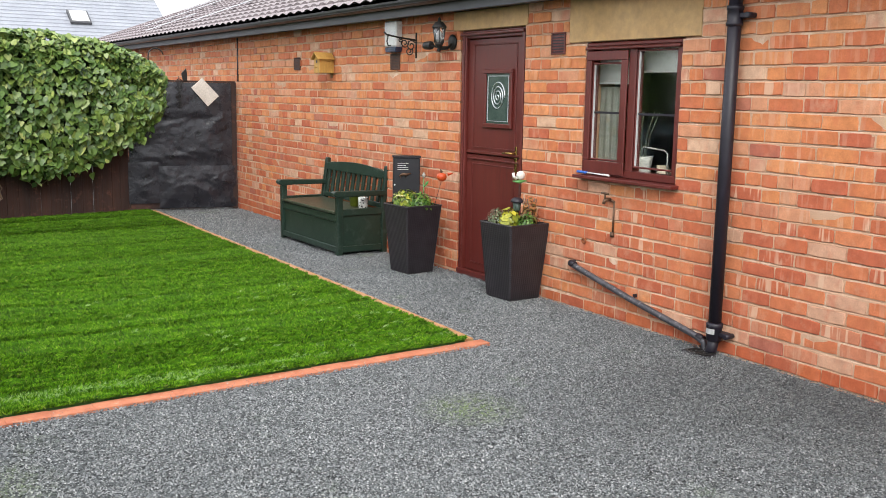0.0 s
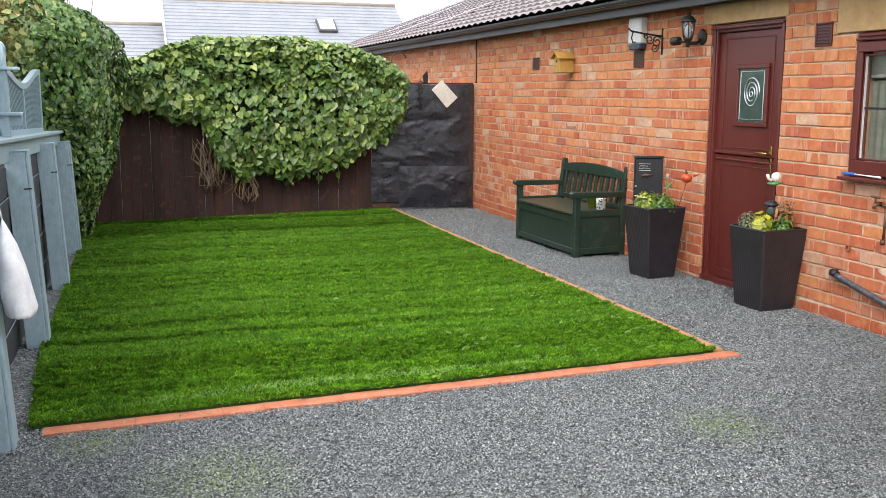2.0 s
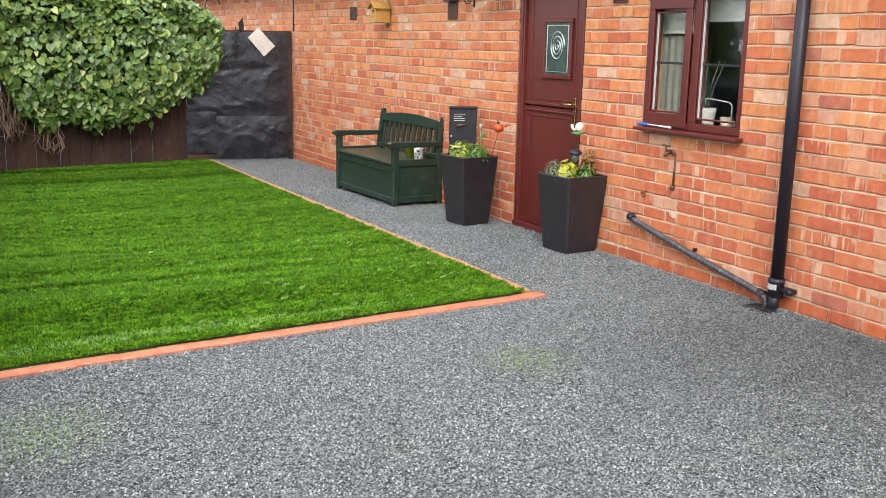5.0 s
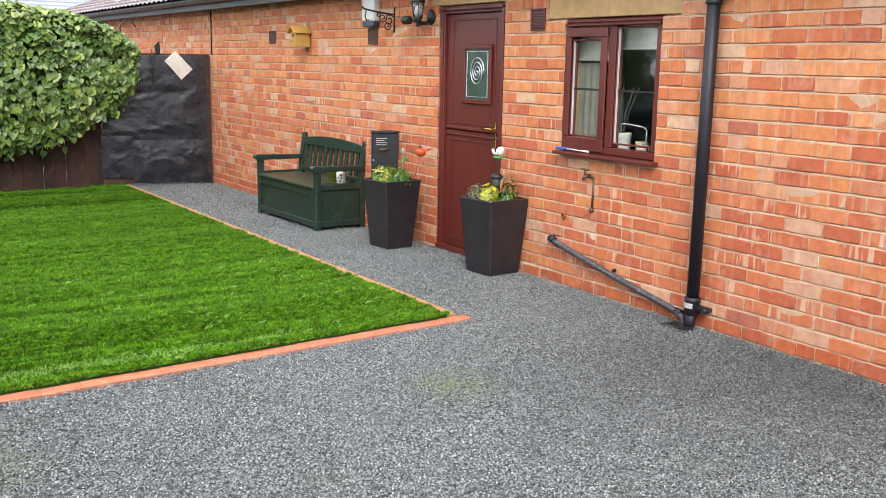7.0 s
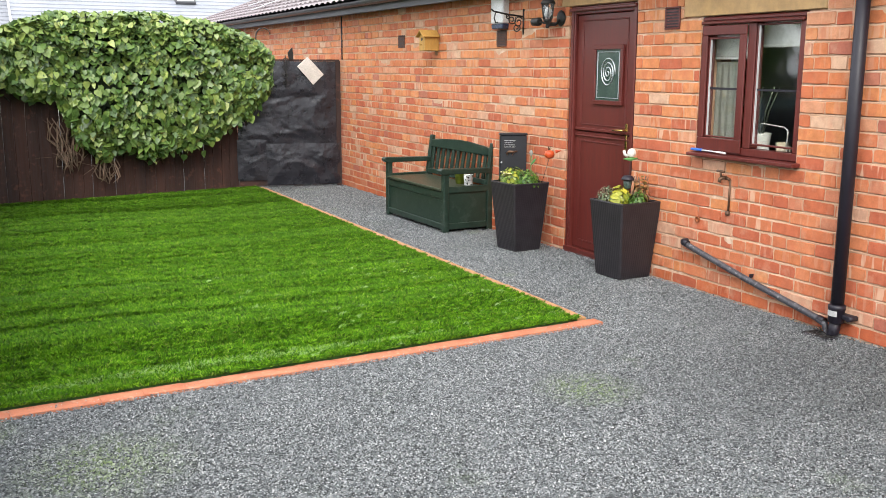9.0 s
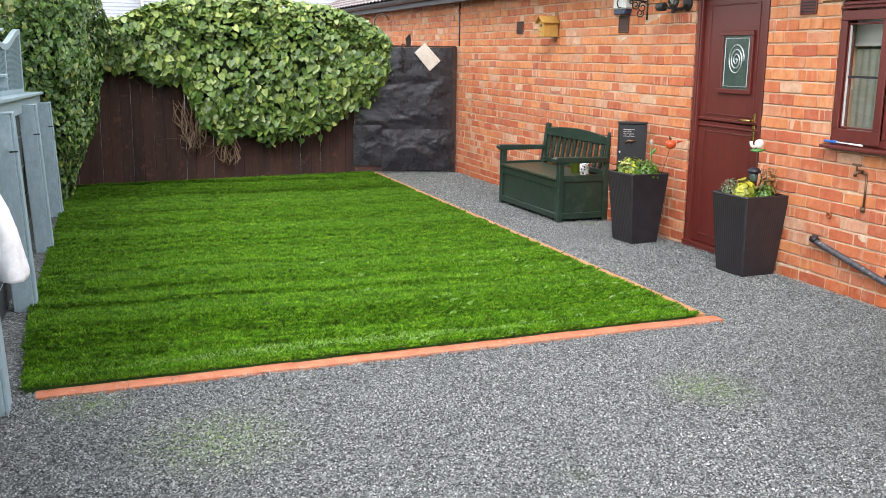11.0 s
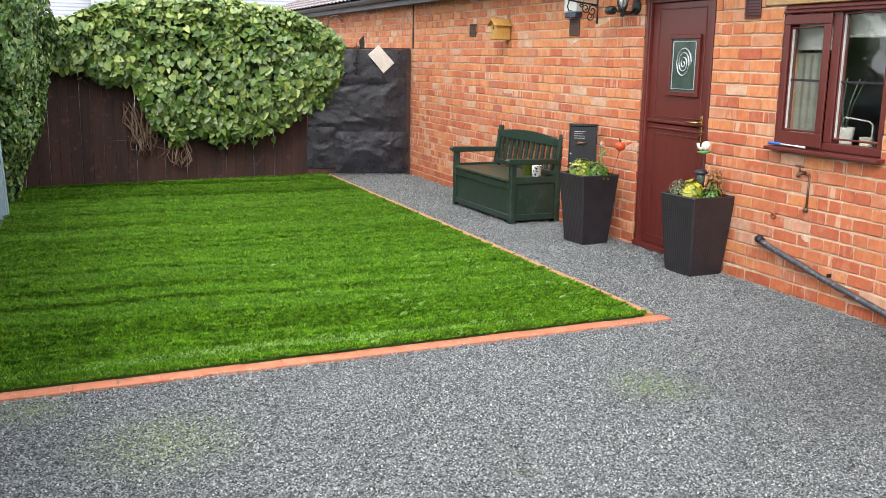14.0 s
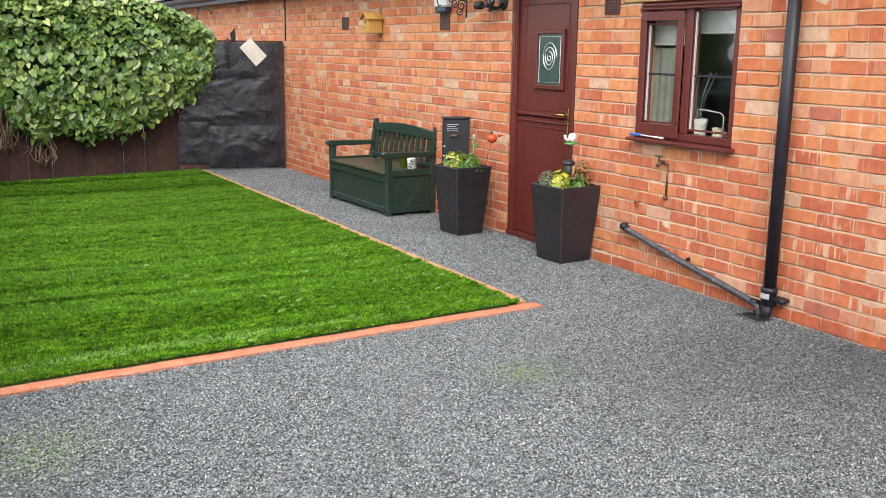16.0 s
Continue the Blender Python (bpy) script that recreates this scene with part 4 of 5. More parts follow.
for k in range(6):
    part("grate_bar", box(-0.055, 0.055, -0.085 + k * 0.03, -0.07 + k * 0.03, 0.007, 0.012), M_IRON, drain)

M_COPPER = surface("dull_copper", (0.10, 0.055, 0.035), (0.17, 0.10, 0.06), 20, 0.45, 0.6, 80, 0.3)
tap = thing("garden_tap", (-0.012, 1.0, 0.84), "old copper garden tap on the brick wall", "tap")
part("riser", tube([(0, -0.045, -0.01), (-0.004, -0.045, -0.235)], 0.0075, 8), M_COPPER, tap)
part("elbow", lathe([(0.015, 0), (0.017, 0.01), (0.015, 0.03)], 10, None, (-0.008, -0.045, -0.255)), M_COPPER, tap)
part("tap_body", tube([(0.012, 0.0, 0.0), (-0.03, 0.0, 0.002), (-0.05, 0.003, -0.006), (-0.055, 0.004, -0.03)], [0.013, 0.015, 0.012, 0.012], 10), M_COPPER, tap)
part("spindle", tube([(-0.045, 0, 0.0), (-0.05, 0, 0.045)], 0.007, 8), M_COPPER, tap)
part("tee_handle", tube([(-0.05, -0.035, 0.045), (-0.05, 0.035, 0.047)], 0.008, 8), M_COPPER, tap)
part("branch", tube([(-0.004, 0, 0.0), (-0.002, -0.045, -0.012)], 0.011, 8), M_COPPER, tap)
hole = thing("pipe_stub", (-0.006, 1.262, 0.512), "rusty round pipe stub in the brickwork", "pipe")
M_RUST = surface("rusty_iron", (0.22, 0.055, 0.015), (0.36, 0.11, 0.03), 30, 0.8, 0, 90, 0.4)
part("ring", lathe([(0.022, 0.006), (0.022, -0.012), (0.014, -0.012), (0.013, 0.004)], 12, None, (0, 0, 0), "x"), M_RUST, hole)


# ---- vents, alarm box, lantern, bracket, bird box ----
def vent(y0, y1, z0, z1, label, material, slats=7):
    e = thing("air_vent", (-0.008, (y0 + y1) / 2, (z0 + z1) / 2), label, "air vent", "vents in the wall")
    w, h = (y1 - y0) / 2, (z1 - z0) / 2
    part("backing", box(-0.004, 0.004, -w + 0.01, w - 0.01, -h + 0.01, h - 0.01), M_BLACK, e)
    moulding(-w, w, -h, h, 0.014, -0.014, 0.002, e, "frame", material)
    for k in range(slats):
        z = -h + 0.018 + (2 * h - 0.036) * (k + 0.5) / slats
        part("slat", box(-0.012, -0.004, -w + 0.014, w - 0.014, z - 0.005, z + 0.005), material, e)


M_TERRA = surface("brown_clay_vent", (0.07, 0.035, 0.025), (0.12, 0.06, 0.045), 20, 0.8)
vent(6.43, 6.61, 1.79, 1.935, "brown clay air vent let into the brick wall", M_TERRA)
vent(4.045, 4.225, 1.768, 1.92, "brown clay air vent below the alarm box", M_TERRA, 8)
vent(1.556, 1.722, 1.852, 2.012, "maroon plastic air vent between door and window", M_MAROON, 6)
alarm = thing("alarm_box", (-0.003, 4.12, 1.93), "white alarm box with a blue lower edge on the wall", "alarm box")
part("case", slab([(-0.115, 0.05), (0.115, 0.05), (0.115, 0.29), (-0.115, 0.29)], "x", -0.08, 0.0, 0.012), M_WHITE, alarm)
part("strobe", slab([(-0.1, 0.0), (0.1, 0.0), (0.113, 0.049), (-0.113, 0.049)], "x", -0.076, -0.002, 0.008), surface("smoked_blue", (0.015, 0.025, 0.06), (0.03, 0.05, 0.1), 9, 0.25), alarm, "dark blue strobe lens")

lantern = thing("wall_lantern", (-0.005, 3.12, 1.98), "black coach lantern with a side sensor by the door", "wall lamp")
part("back_plate", lathe([(0.028, 0.0), (0.06, -0.006), (0.068, -0.016), (0.05, -0.026), (0.02, -0.03)], 18, None, (0, -0.02, 0.01), "x"), M_IRON, lantern)
part("arm", tube([(-0.02, -0.02, 0.0), (-0.07, -0.02, -0.045), (-0.13, -0.02, -0.05), (-0.15, -0.02, -0.02)], 0.012, 8), M_IRON, lantern)
part("gallery", lathe([(0.012, -0.075), (0.02, -0.06), (0.014, -0.045), (0.035, -0.02), (0.045, 0.0)], 6, None, (-0.15, -0.02, 0.0)), M_IRON, lantern)
M_LGLASS, _n, _l, _b = mat("lantern_glass", 0.1)
_b.inputs["Base Color"].default_value = (0.85, 0.88, 0.9, 1)
_b.inputs["Transmission Weight"].default_value = 0.9
part("glass", lathe([(0.04, 0.002), (0.058, 0.125)], 6, None, (-0.15, -0.02, 0.0)), M_LGLASS, lantern, "clear bevelled glass")
for k in range(6):
    a = math.pi * k / 3
    part("glazing_rib", tube([(-0.15 + 0.042 * math.cos(a), -0.02 + 0.042 * math.sin(a), 0.0), (-0.15 + 0.06 * math.cos(a), -0.02 + 0.06 * math.sin(a), 0.127)], 0.004, 5), M_IRON, lantern)
part("roof", lathe([(0.072, 0.126), (0.068, 0.14), (0.04, 0.17), (0.018, 0.18), (0.014, 0.2), (0.006, 0.215)], 6, None, (-0.15, -0.02, 0.0)), M_IRON, lantern)
part("bulb", lathe([(0.012, 0.01), (0.02, 0.04), (0.016, 0.08), (0.004, 0.095)], 12, None, (-0.15, -0.02, 0.0)), M_WHITE, lantern)
part("sensor", lathe([(0.028, -0.06), (0.036, -0.05), (0.036, 0.035), (0.025, 0.05)], 14, None, (-0.13, 0.2, -0.015), "y"), M_IRON, lantern)
part("sensor_arm", tube([(-0.13, 0.16, -0.015), (-0.1, 0.08, -0.03), (-0.06, -0.02, -0.035)], 0.009, 8), M_IRON, lantern)


def scroll(cx, cz, r, turns, start, y=0.0, flip=1):
    return [(cx + r * (1 - 0.75 * t) * math.cos(start + flip * t * turns * 6.283), y, cz + r * (1 - 0.75 * t) * math.sin(start + flip * t * turns * 6.283)) for t in np.linspace(0, 1, 22)]


bracket = thing("hanging_bracket", (-0.004, 3.74, 2.0), "black scrolled iron basket bracket on the wall", "bracket")
part("back_bar", tube([(-0.006, 0, -0.13), (-0.006, 0, 0.1)], 0.009, 6), M_IRON, bracket)
part("arm", tube([(-0.006, 0, 0.03), (-0.2, 0, 0.05), (-0.32, 0, 0.07), (-0.345, 0, 0.09)], 0.008, 6), M_IRON, bracket)
part("hook", tube([(-0.3, 0, 0.065), (-0.315, 0, 0.01), (-0.3, 0, -0.03), (-0.275, 0, -0.025)], 0.006, 6), M_IRON, bracket)
for cx, cz, r_, fl_ in ((-0.06, -0.02, 0.05, 1), (-0.13, 0.0, 0.045, -1), (-0.08, -0.07, 0.04, -1), (-0.17, 0.025, 0.025, 1)):
    part("scroll", tube(scroll(cx, cz, r_, 1.4, 0.6, 0.0, fl_), 0.0055, 5), M_IRON, bracket)

bird = thing("bird_box", (-0.1, 5.57, 1.745), "small ochre wooden bird box with a pitched roof on the wall", "bird box", "", -90)
part("body", slab([(-0.07, 0.0), (0.07, 0.0), (0.07, 0.15), (0.0, 0.20), (-0.07, 0.15)], "y", -0.09, 0.08, 0.003), M_OCHRE, bird)
for sx in (-1, 1):
    bm = box(-0.008, 0.115, -0.125, 0.085, 0.0, 0.012, 0.003)
    ob = part("roof_board", bm, M_OCHRE, bird)
    ob.matrix_basis = pose(0, 0, 0.208, 0, 0, 0) @ (Matrix.Diagonal((sx, 1, 1, 1)) @ pose(0, 0, 0, 0, 37, 0))
part("entrance", lathe([(0.017, -0.002), (0.017, 0.001)], 14, None, (0.0, -0.091, 0.12), "y"), M_BLACK, bird, "round black entrance hole")
part("perch", tube([(0, -0.09, 0.06), (0, -0.125, 0.06)], 0.005, 6), M_OCHRE, bird)
part("back_board", box(-0.03, 0.03, 0.082, 0.094, -0.05, 0.27, 0.003), M_TIMBER, bird)

cable = thing("wall_cable", (-0.012, 8.56, 0), "thin black cable running down the brick wall", "cable")
part("cable", tube([(0, 0, 1.66), (0.002, 0.006, 1.9), (0, 0, 2.24)], 0.012, 6), M_BLACK, cable)

# ---- storage bench ----
bench = thing("storage_bench", (-0.305, 4.965, -0.036), "dark green plastic storage bench with slatted back, weathered", "bench", "", 1.5)
bx0, bx1, by0, by1 = -0.275, 0.28, -0.69, 0.69
for x, top_z in ((bx0, 0.60), (bx1 - 0.06, 0.60)):
    for y in (by0, by1 - 0.06):
        part("leg", box(x, x + 0.06, y, y + 0.06, 0.0, top_z if x < 0 else 0.47, 0.008, None, 2), M_GREEN, bench)
part("front_panel", box(bx0 + 0.022, bx0 + 0.036, by0 + 0.06, by1 - 0.06, 0.06, 0.40, 0.002), M_GREEN, bench)
part("front_top_rail", box(bx0 + 0.006, bx0 + 0.034, by0 + 0.061, by1 - 0.061, 0.33, 0.405, 0.005), M_GREEN, bench)
part("front_bottom_rail", box(bx0 + 0.006, bx0 + 0.034, by0 + 0.061, by1 - 0.061, 0.03, 0.085, 0.005), M_GREEN, bench)
for y in (by0, by1):
    s_ = 1 if y < 0 else -1
    a, b = sorted((y + s_ * 0.02, y + s_ * 0.034))
    part("side_panel", box(bx0 + 0.06, bx1 - 0.06, a, b, 0.05, 0.44, 0.002), M_GREEN, bench)
    a, b = sorted((y + s_ * 0.004, y + s_ * 0.036))
    part("side_top_rail", box(bx0 + 0.061, bx1 - 0.061, a, b, 0.39, 0.455, 0.005), M_GREEN, bench)
    part("side_bottom_rail", box(bx0 + 0.061, bx1 - 0.061, a, b, 0.03, 0.09, 0.005), M_GREEN, bench)
    arm = [(bx0 - 0.035, 0.592), (bx0 - 0.045, 0.606), (bx0 - 0.04, 0.625), (bx0 - 0.02, 0.636), (bx0 + 0.1, 0.632), (bx1 - 0.02, 0.622), (bx1 - 0.02, 0.575), (bx0 + 0.1, 0.578), (bx0 + 0.03, 0.572), (bx0 - 0.01, 0.575)]
    a, b = sorted((y - s_ * 0.012, y + s_ * 0.068))
    part("armrest", slab(arm, "y", a, b, 0.006), M_GREEN, bench)
part("seat_lid", box(bx0 - 0.012, bx1 - 0.062, by0 + 0.062, by1 - 0.062, 0.408, 0.436, 0.008, None, 2), M_SEAT, bench, "worn wet seat lid, brown reflection put into its blotches")
LEANB = 8


def back_piece(name, bm):
    ob = part(name, bm, M_GREEN, bench)
    ob.matrix_basis = pose(bx1 - 0.075, 0, 0.40, 0, LEANB, 0)


for y in (by0 + 0.002, by1 - 0.057):
    back_piece("back_post", box(0.0, 0.05, y, y + 0.055, 0.0, 0.472, 0.01, None, 2))
arch = [(by0 + 0.058, 0.342)] + [(by1 - 0.058, 0.342)] + [(by1 - 0.058 - 1.264 * t, 0.417 + 0.04 * math.sin(math.pi * t)) for t in np.linspace(0, 1, 13)]
back_piece("top_rail", slab(arch, "x", 0.004, 0.042, 0.005))
back_piece("lower_back_rail", box(0.006, 0.04, by0 + 0.058, by1 - 0.058, 0.05, 0.10, 0.005))
for k in range(11):
    y = by0 + 0.11 + k * 0.1135
    back_piece("slat", box(0.012, 0.034, y, y + 0.05, 0.1005, 0.3415, 0.004))

M_LIME = surface("lime_pot", (0.22, 0.27, 0.02), (0.3, 0.36, 0.04), 9, 0.5)
lime = thing("flower_pot", (-0.2, 4.62, 0.402), "small lime-green flower pot on the bench seat", "flower pot")
part("pot", lathe([(0.045, 0), (0.062, 0.1), (0.068, 0.1), (0.07, 0.125), (0.06, 0.125), (0.05, 0.02)], 18), M_LIME, lime)


def spotted():
    m, n, l, b = mat("spotted_china", 0.25)
    v = n.new("ShaderNodeTexVoronoi")
    v.inputs["Scale"].default_value = 38
    g = n.new("ShaderNodeNewGeometry")
    l.new(g.outputs["Position"], v.inputs["Vector"])
    r = ramp(n, [(0.3, (0.03, 0.03, 0.03)), (0.36, (0.72, 0.72, 0.68))])
    l.new(v.outputs["Distance"], r.inputs[0])
    l.new(r.outputs[0], b.inputs["Base Color"])
    return m


mug2 = thing("mug", (-0.2, 4.44, 0.402), "white china mug with dark spots on the bench seat", "mug")
M_SPOT = spotted()
part("cup", lathe([(0.04, 0), (0.046, 0.01), (0.048, 0.11), (0.043, 0.11), (0.04, 0.02)], 18), M_SPOT, mug2)
part("handle", tube([(-0.03, -0.035, 0.09), (-0.05, -0.06, 0.085), (-0.05, -0.06, 0.04), (-0.03, -0.035, 0.03)], 0.006, 6), M_SPOT, mug2)

# ---- slim dark cabinet behind the planter ----
M_CAB = surface("dark_blue_grey_metal", (0.008, 0.009, 0.012), (0.016, 0.017, 0.022), 7, 0.45, 0, 60, 0.15)
cab = thing("post_cabinet", (-0.165, 3.64, -0.022), "slim dark metal cabinet with pale writing and a bronze lizard", "cabinet", "", -24)
part("body", box(-0.122, 0.122, -0.1, -0.01, 0.0, 0.985, 0.006), M_CAB, cab)
part("lid", slab([(-0.13, -0.108), (0.13, -0.108), (0.13, 0.0), (-0.13, 0.0)], "z", 0.986, 1.004, 0.004), M_CAB, cab)
for k, w in enumerate((0.10, 0.075, 0.095, 0.10)):
    part("writing_bar", box(-0.085, -0.085 + w, -0.1025, -0.1005, 0.935 - 0.019 * k, 0.9385 - 0.019 * k), M_WHITE, cab, "pale unreadable writing")
part("lock", lathe([(0.008, -0.008), (0.008, 0.002)], 10, None, (-0.11, -0.1, 0.74), "y"), M_LEAD, cab)
liz = part("lizard", tube([(-0.07, -0.108, 0.82), (-0.04, -0.112, 0.838), (0.0, -0.112, 0.836), (0.04, -0.108, 0.845)], [0.004, 0.014, 0.012, 0.003], 8), M_COPPER, cab, "small bronze lizard ornament")
part("lizard_leg", tube([(-0.05, -0.108, 0.835), (-0.06, -0.106, 0.80)], 0.004, 5), M_COPPER, liz)
part("lizard_leg", tube([(0.0, -0.108, 0.835), (-0.01, -0.106, 0.80)], 0.004, 5), M_COPPER, liz)


# ---- planters ----
def weave():
    m, n, l, b = mat("dark_woven_plastic", 0.42)
    sx = n.new("ShaderNodeSeparateXYZ")
    l.new(n.new("ShaderNodeNewGeometry").outputs["Position"], sx.inputs[0])

    def calc(op, a, b=None):
        k = n.new("ShaderNodeMath")
        k.operation = op
        for q, v in enumerate((a, b)):
            if isinstance(v, float):
                k.inputs[q].default_value = v
            elif v is not None:
                l.new(v, k.inputs[q])
        return k.outputs[0]
    along = calc("ADD", sx.outputs[0], sx.outputs[1])
    lift = calc("MULTIPLY", sx.outputs[2], 1.35)
    s1 = calc("SINE", calc("MULTIPLY", calc("ADD", along, lift), 150.0))
    s2 = calc("SINE", calc("MULTIPLY", calc("SUBTRACT", along, lift), 150.0))
    h = calc("MULTIPLY", s1, s2)
    big = noise_tex(n, l, 9, 4)
    r = ramp(n, [(0.3, (0.013, 0.011, 0.0135)), (0.7, (0.026, 0.0225, 0.0265))])
    l.new(big.outputs[0], r.inputs[0])
    l.new(r.outputs[0], b.inputs["Base Color"])
    bump(n, l, b, h, 0.3, 0.003)
    return m


M_WEAVE = weave()


def planter(at, base, top, h, turn, label):
    e = thing("planter", at, label, "planter", "planters by the door", turn)
    a, b = base / 2, top / 2
    bm = bmesh.new()
    rings = []
    for r_, z in ((a - 0.01, 0.0), (a, 0.012), (b, h - 0.012), (b + 0.004, h - 0.006), (b + 0.001, h), (b - 0.018, h), (b - 0.022, h - 0.05)):
        c = 0.012
        rings.append([bm.verts.new((x, y, z)) for x, y in ((-r_ + c, -r_), (r_ - c, -r_), (r_, -r_ + c), (r_, r_ - c), (r_ - c, r_), (-r_ + c, r_), (-r_, r_ - c), (-r_, -r_ + c))])
    for p, q in zip(rings, rings[1:]):
        for k in range(8):
            bm.faces.new((p[k], p[(k + 1) % 8], q[(k + 1) % 8], q[k]))
    bm.faces.new(list(reversed(rings[0])))
    part("pot", bm, M_WEAVE, e)
    part("soil", box(-b + 0.022, b - 0.022, -b + 0.022, b - 0.022, h - 0.09, h - 0.045), M_SOIL, e)
    return e


P1, P2 = (-0.335, 3.21, -0.018), (-0.195, 1.87, -0.004)
planter(P1, 0.28, 0.378, 0.605, 4, "tall tapered dark woven planter beside the bench")
planter(P2, 0.302, 0.39, 0.59, 3, "tall tapered dark woven planter beside the door")

# ---- leaves ----
LEAF_V = np.array([(0, 0.02, 0.0), (0, 0.42, -0.02), (0.24, 0.5, 0.05), (0.47, 0.2, 0.09), (0.33, -0.2, 0.06), (0, -0.62, -0.05), (-0.33, -0.2, 0.06), (-0.47, 0.2, 0.09), (-0.24, 0.5, 0.05)])
LEAF_F = [(0, 1 + k, 1 + (k + 1) % 8) for k in range(8)][::-1]
LEAF_F = [(a, c, b) for a, b, c in LEAF_F]


def unit(v):
    return v / np.maximum(np.linalg.norm(v, axis=1, keepdims=True), 1e-9)


def leaves(pos, normal, size, slack=0.4, droop=(0, 0, -1), seed=0):
    """Leaf corners at pos, facing normal, tips hanging towards droop; slack: how far they turn from that."""
    g = np.random.default_rng(seed)
    n = unit(np.asarray(normal) + g.normal(0, slack, (len(pos), 3)))
    t = np.asarray(droop, dtype=float)[None] + g.normal(0, slack * 1.1, (len(pos), 3))
    t = unit(t - n * (t * n).sum(1, keepdims=True))
    u = np.cross(t, n)
    curl = g.uniform(0.2, 1.6, (len(pos), 1, 1))
    v = LEAF_V[None] * size[:, None, None] * np.concatenate([g.uniform(0.8, 1.15, (len(pos), 1, 2)), curl], 2)
    return pos[:, None] + v[..., :1] * u[:, None] - v[..., 1:2] * t[:, None] + v[..., 2:3] * n[:, None]


def leaf_mesh(name, corner, material, parent, label=""):
    ob = many(name, range(9), LEAF_F, corner, [material], True)
    ob.parent = parent
    if label:
        ob["label"] = label
    return ob


# ---- ivy over the fence ----
IX = np.array([-5.0, -4.6, -4.2, -3.6, -2.8, -1.85, -1.3, -0.98, -0.84])
IT = np.array([1.62, 1.84, 2.0, 2.15, 2.18, 2.12, 1.95, 1.74, 1.58])
BX = np.array([-5.0, -4.5, -4.1, -3.75, -3.55, -3.2, -2.77, -2.2, -1.65, -1.3, -1.0, -0.84])
BZ = np.array([1.36, 1.40, 1.28, 1.15, 0.66, 0.52, 0.46, 0.47, 0.68, 0.95, 1.25, 1.48])


def fence_y(x):
    return 8.87 - 0.1727 * (-1.43 - x)


def bulge(x, th, seed=0.0):
    return np.array([noise.noise(Vector((a * 1.7 + seed, b * 2.2, 3.1 + seed))) for a, b in zip(x, th)])


ivy = thing("ivy", (-2.9, 8.5, 0.4), "large-leaved green ivy tumbling over the fence", "ivy")


def ivy_points(count, depth, seed):
    g = np.random.default_rng(seed)
    x = g.uniform(-5.0, -0.84, count)
    th = g.uniform(-1.25, 1.85, count)
    wave = np.array([noise.noise(Vector((a * 2.6, 5.0, 0))) for a in x])
    lo = np.interp(x, BX, BZ) + g.normal(0, 0.06, count) + 0.16 * wave
    hi = np.interp(x, IX, IT) + 0.05 * np.array([noise.noise(Vector((a * 3.1, 9.0, 0))) for a in x])
    zc, hz = (lo + hi) / 2, (hi - lo) / 2
    b = bulge(x, th)
    ends = np.clip(np.minimum(x + 5.1, -0.76 - x) / 0.35, 0.25, 1)
    tuft = np.array([noise.noise(Vector((a * 5.5, t_ * 5.0, 7.7))) for a, t_ in zip(x, th)])
    dep = (0.30 + 0.13 * b + 0.11 * tuft) * depth * ends
    ct, st = np.cos(th), np.sin(th)
    z = zc + hz * np.sign(st) * np.abs(st) ** 0.85 + 0.07 * b * (st > 0.6)
    y = fence_y(x) - 0.05 - dep * np.sign(ct) * np.abs(ct) ** 0.6
    n = np.stack([0.25 * b, -np.maximum(ct, 0.5), np.maximum(st, -0.6) * 0.65 + 0.5], 1)
    return np.stack([x, y, z], 1), n


pts, nn = ivy_points(4700, 1.0, 21)
c1 = leaves(pts, nn, np.random.default_rng(1).uniform(0.06, 0.118, len(pts)), 0.42, (0, -0.25, -1), 5)
pts, nn = ivy_points(2600, 0.72, 22)
c2 = leaves(pts, nn, np.random.default_rng(2).uniform(0.07, 0.115, len(pts)), 0.5, (0, -0.2, -1), 6)
# shoots standing out of the top; sky light is painted into their paler leaves
g_ = np.random.default_rng(77)
sx_ = g_.uniform(-4.9, -1.0, 1250)
sz_ = np.interp(sx_, IX, IT) + g_.uniform(-0.2, 0.03, 1250)
sy_ = fence_y(sx_) - g_.uniform(-0.05, 0.36, 1250)
c3 = leaves(np.stack([sx_, sy_, sz_], 1), np.tile([0.0, -0.5, 0.8], (1250, 1)), g_.uniform(0.05, 0.1, 1250), 0.6, (0, -0.6, -0.3), 7)
leaf_mesh("ivy_leaves", np.concatenate([c1, c2]) - np.array([-2.9, 8.5, 0.4]), M_IVY, ivy)["kind"] = "stuff"
leaf_mesh("skylit_leaves", c3 - np.array([-2.9, 8.5, 0.4]), M_IVY_SKYLIT, ivy, "shoots along the top, sky light put into their paler colour")["kind"] = "stuff"
# added core closes off the view through, in the painted shade tone
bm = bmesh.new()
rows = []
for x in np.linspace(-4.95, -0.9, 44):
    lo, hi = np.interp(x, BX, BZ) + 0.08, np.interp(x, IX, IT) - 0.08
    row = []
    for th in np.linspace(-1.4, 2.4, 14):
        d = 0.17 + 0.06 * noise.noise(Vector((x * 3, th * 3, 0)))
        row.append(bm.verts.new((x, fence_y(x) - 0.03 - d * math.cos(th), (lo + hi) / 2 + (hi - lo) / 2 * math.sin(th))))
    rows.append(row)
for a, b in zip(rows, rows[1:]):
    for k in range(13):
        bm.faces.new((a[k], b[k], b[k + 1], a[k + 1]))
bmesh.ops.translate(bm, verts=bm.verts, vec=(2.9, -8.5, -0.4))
part("shaded_core", bm, M_SHADE, ivy, "inner growth with the shade between leaves put into its colour")


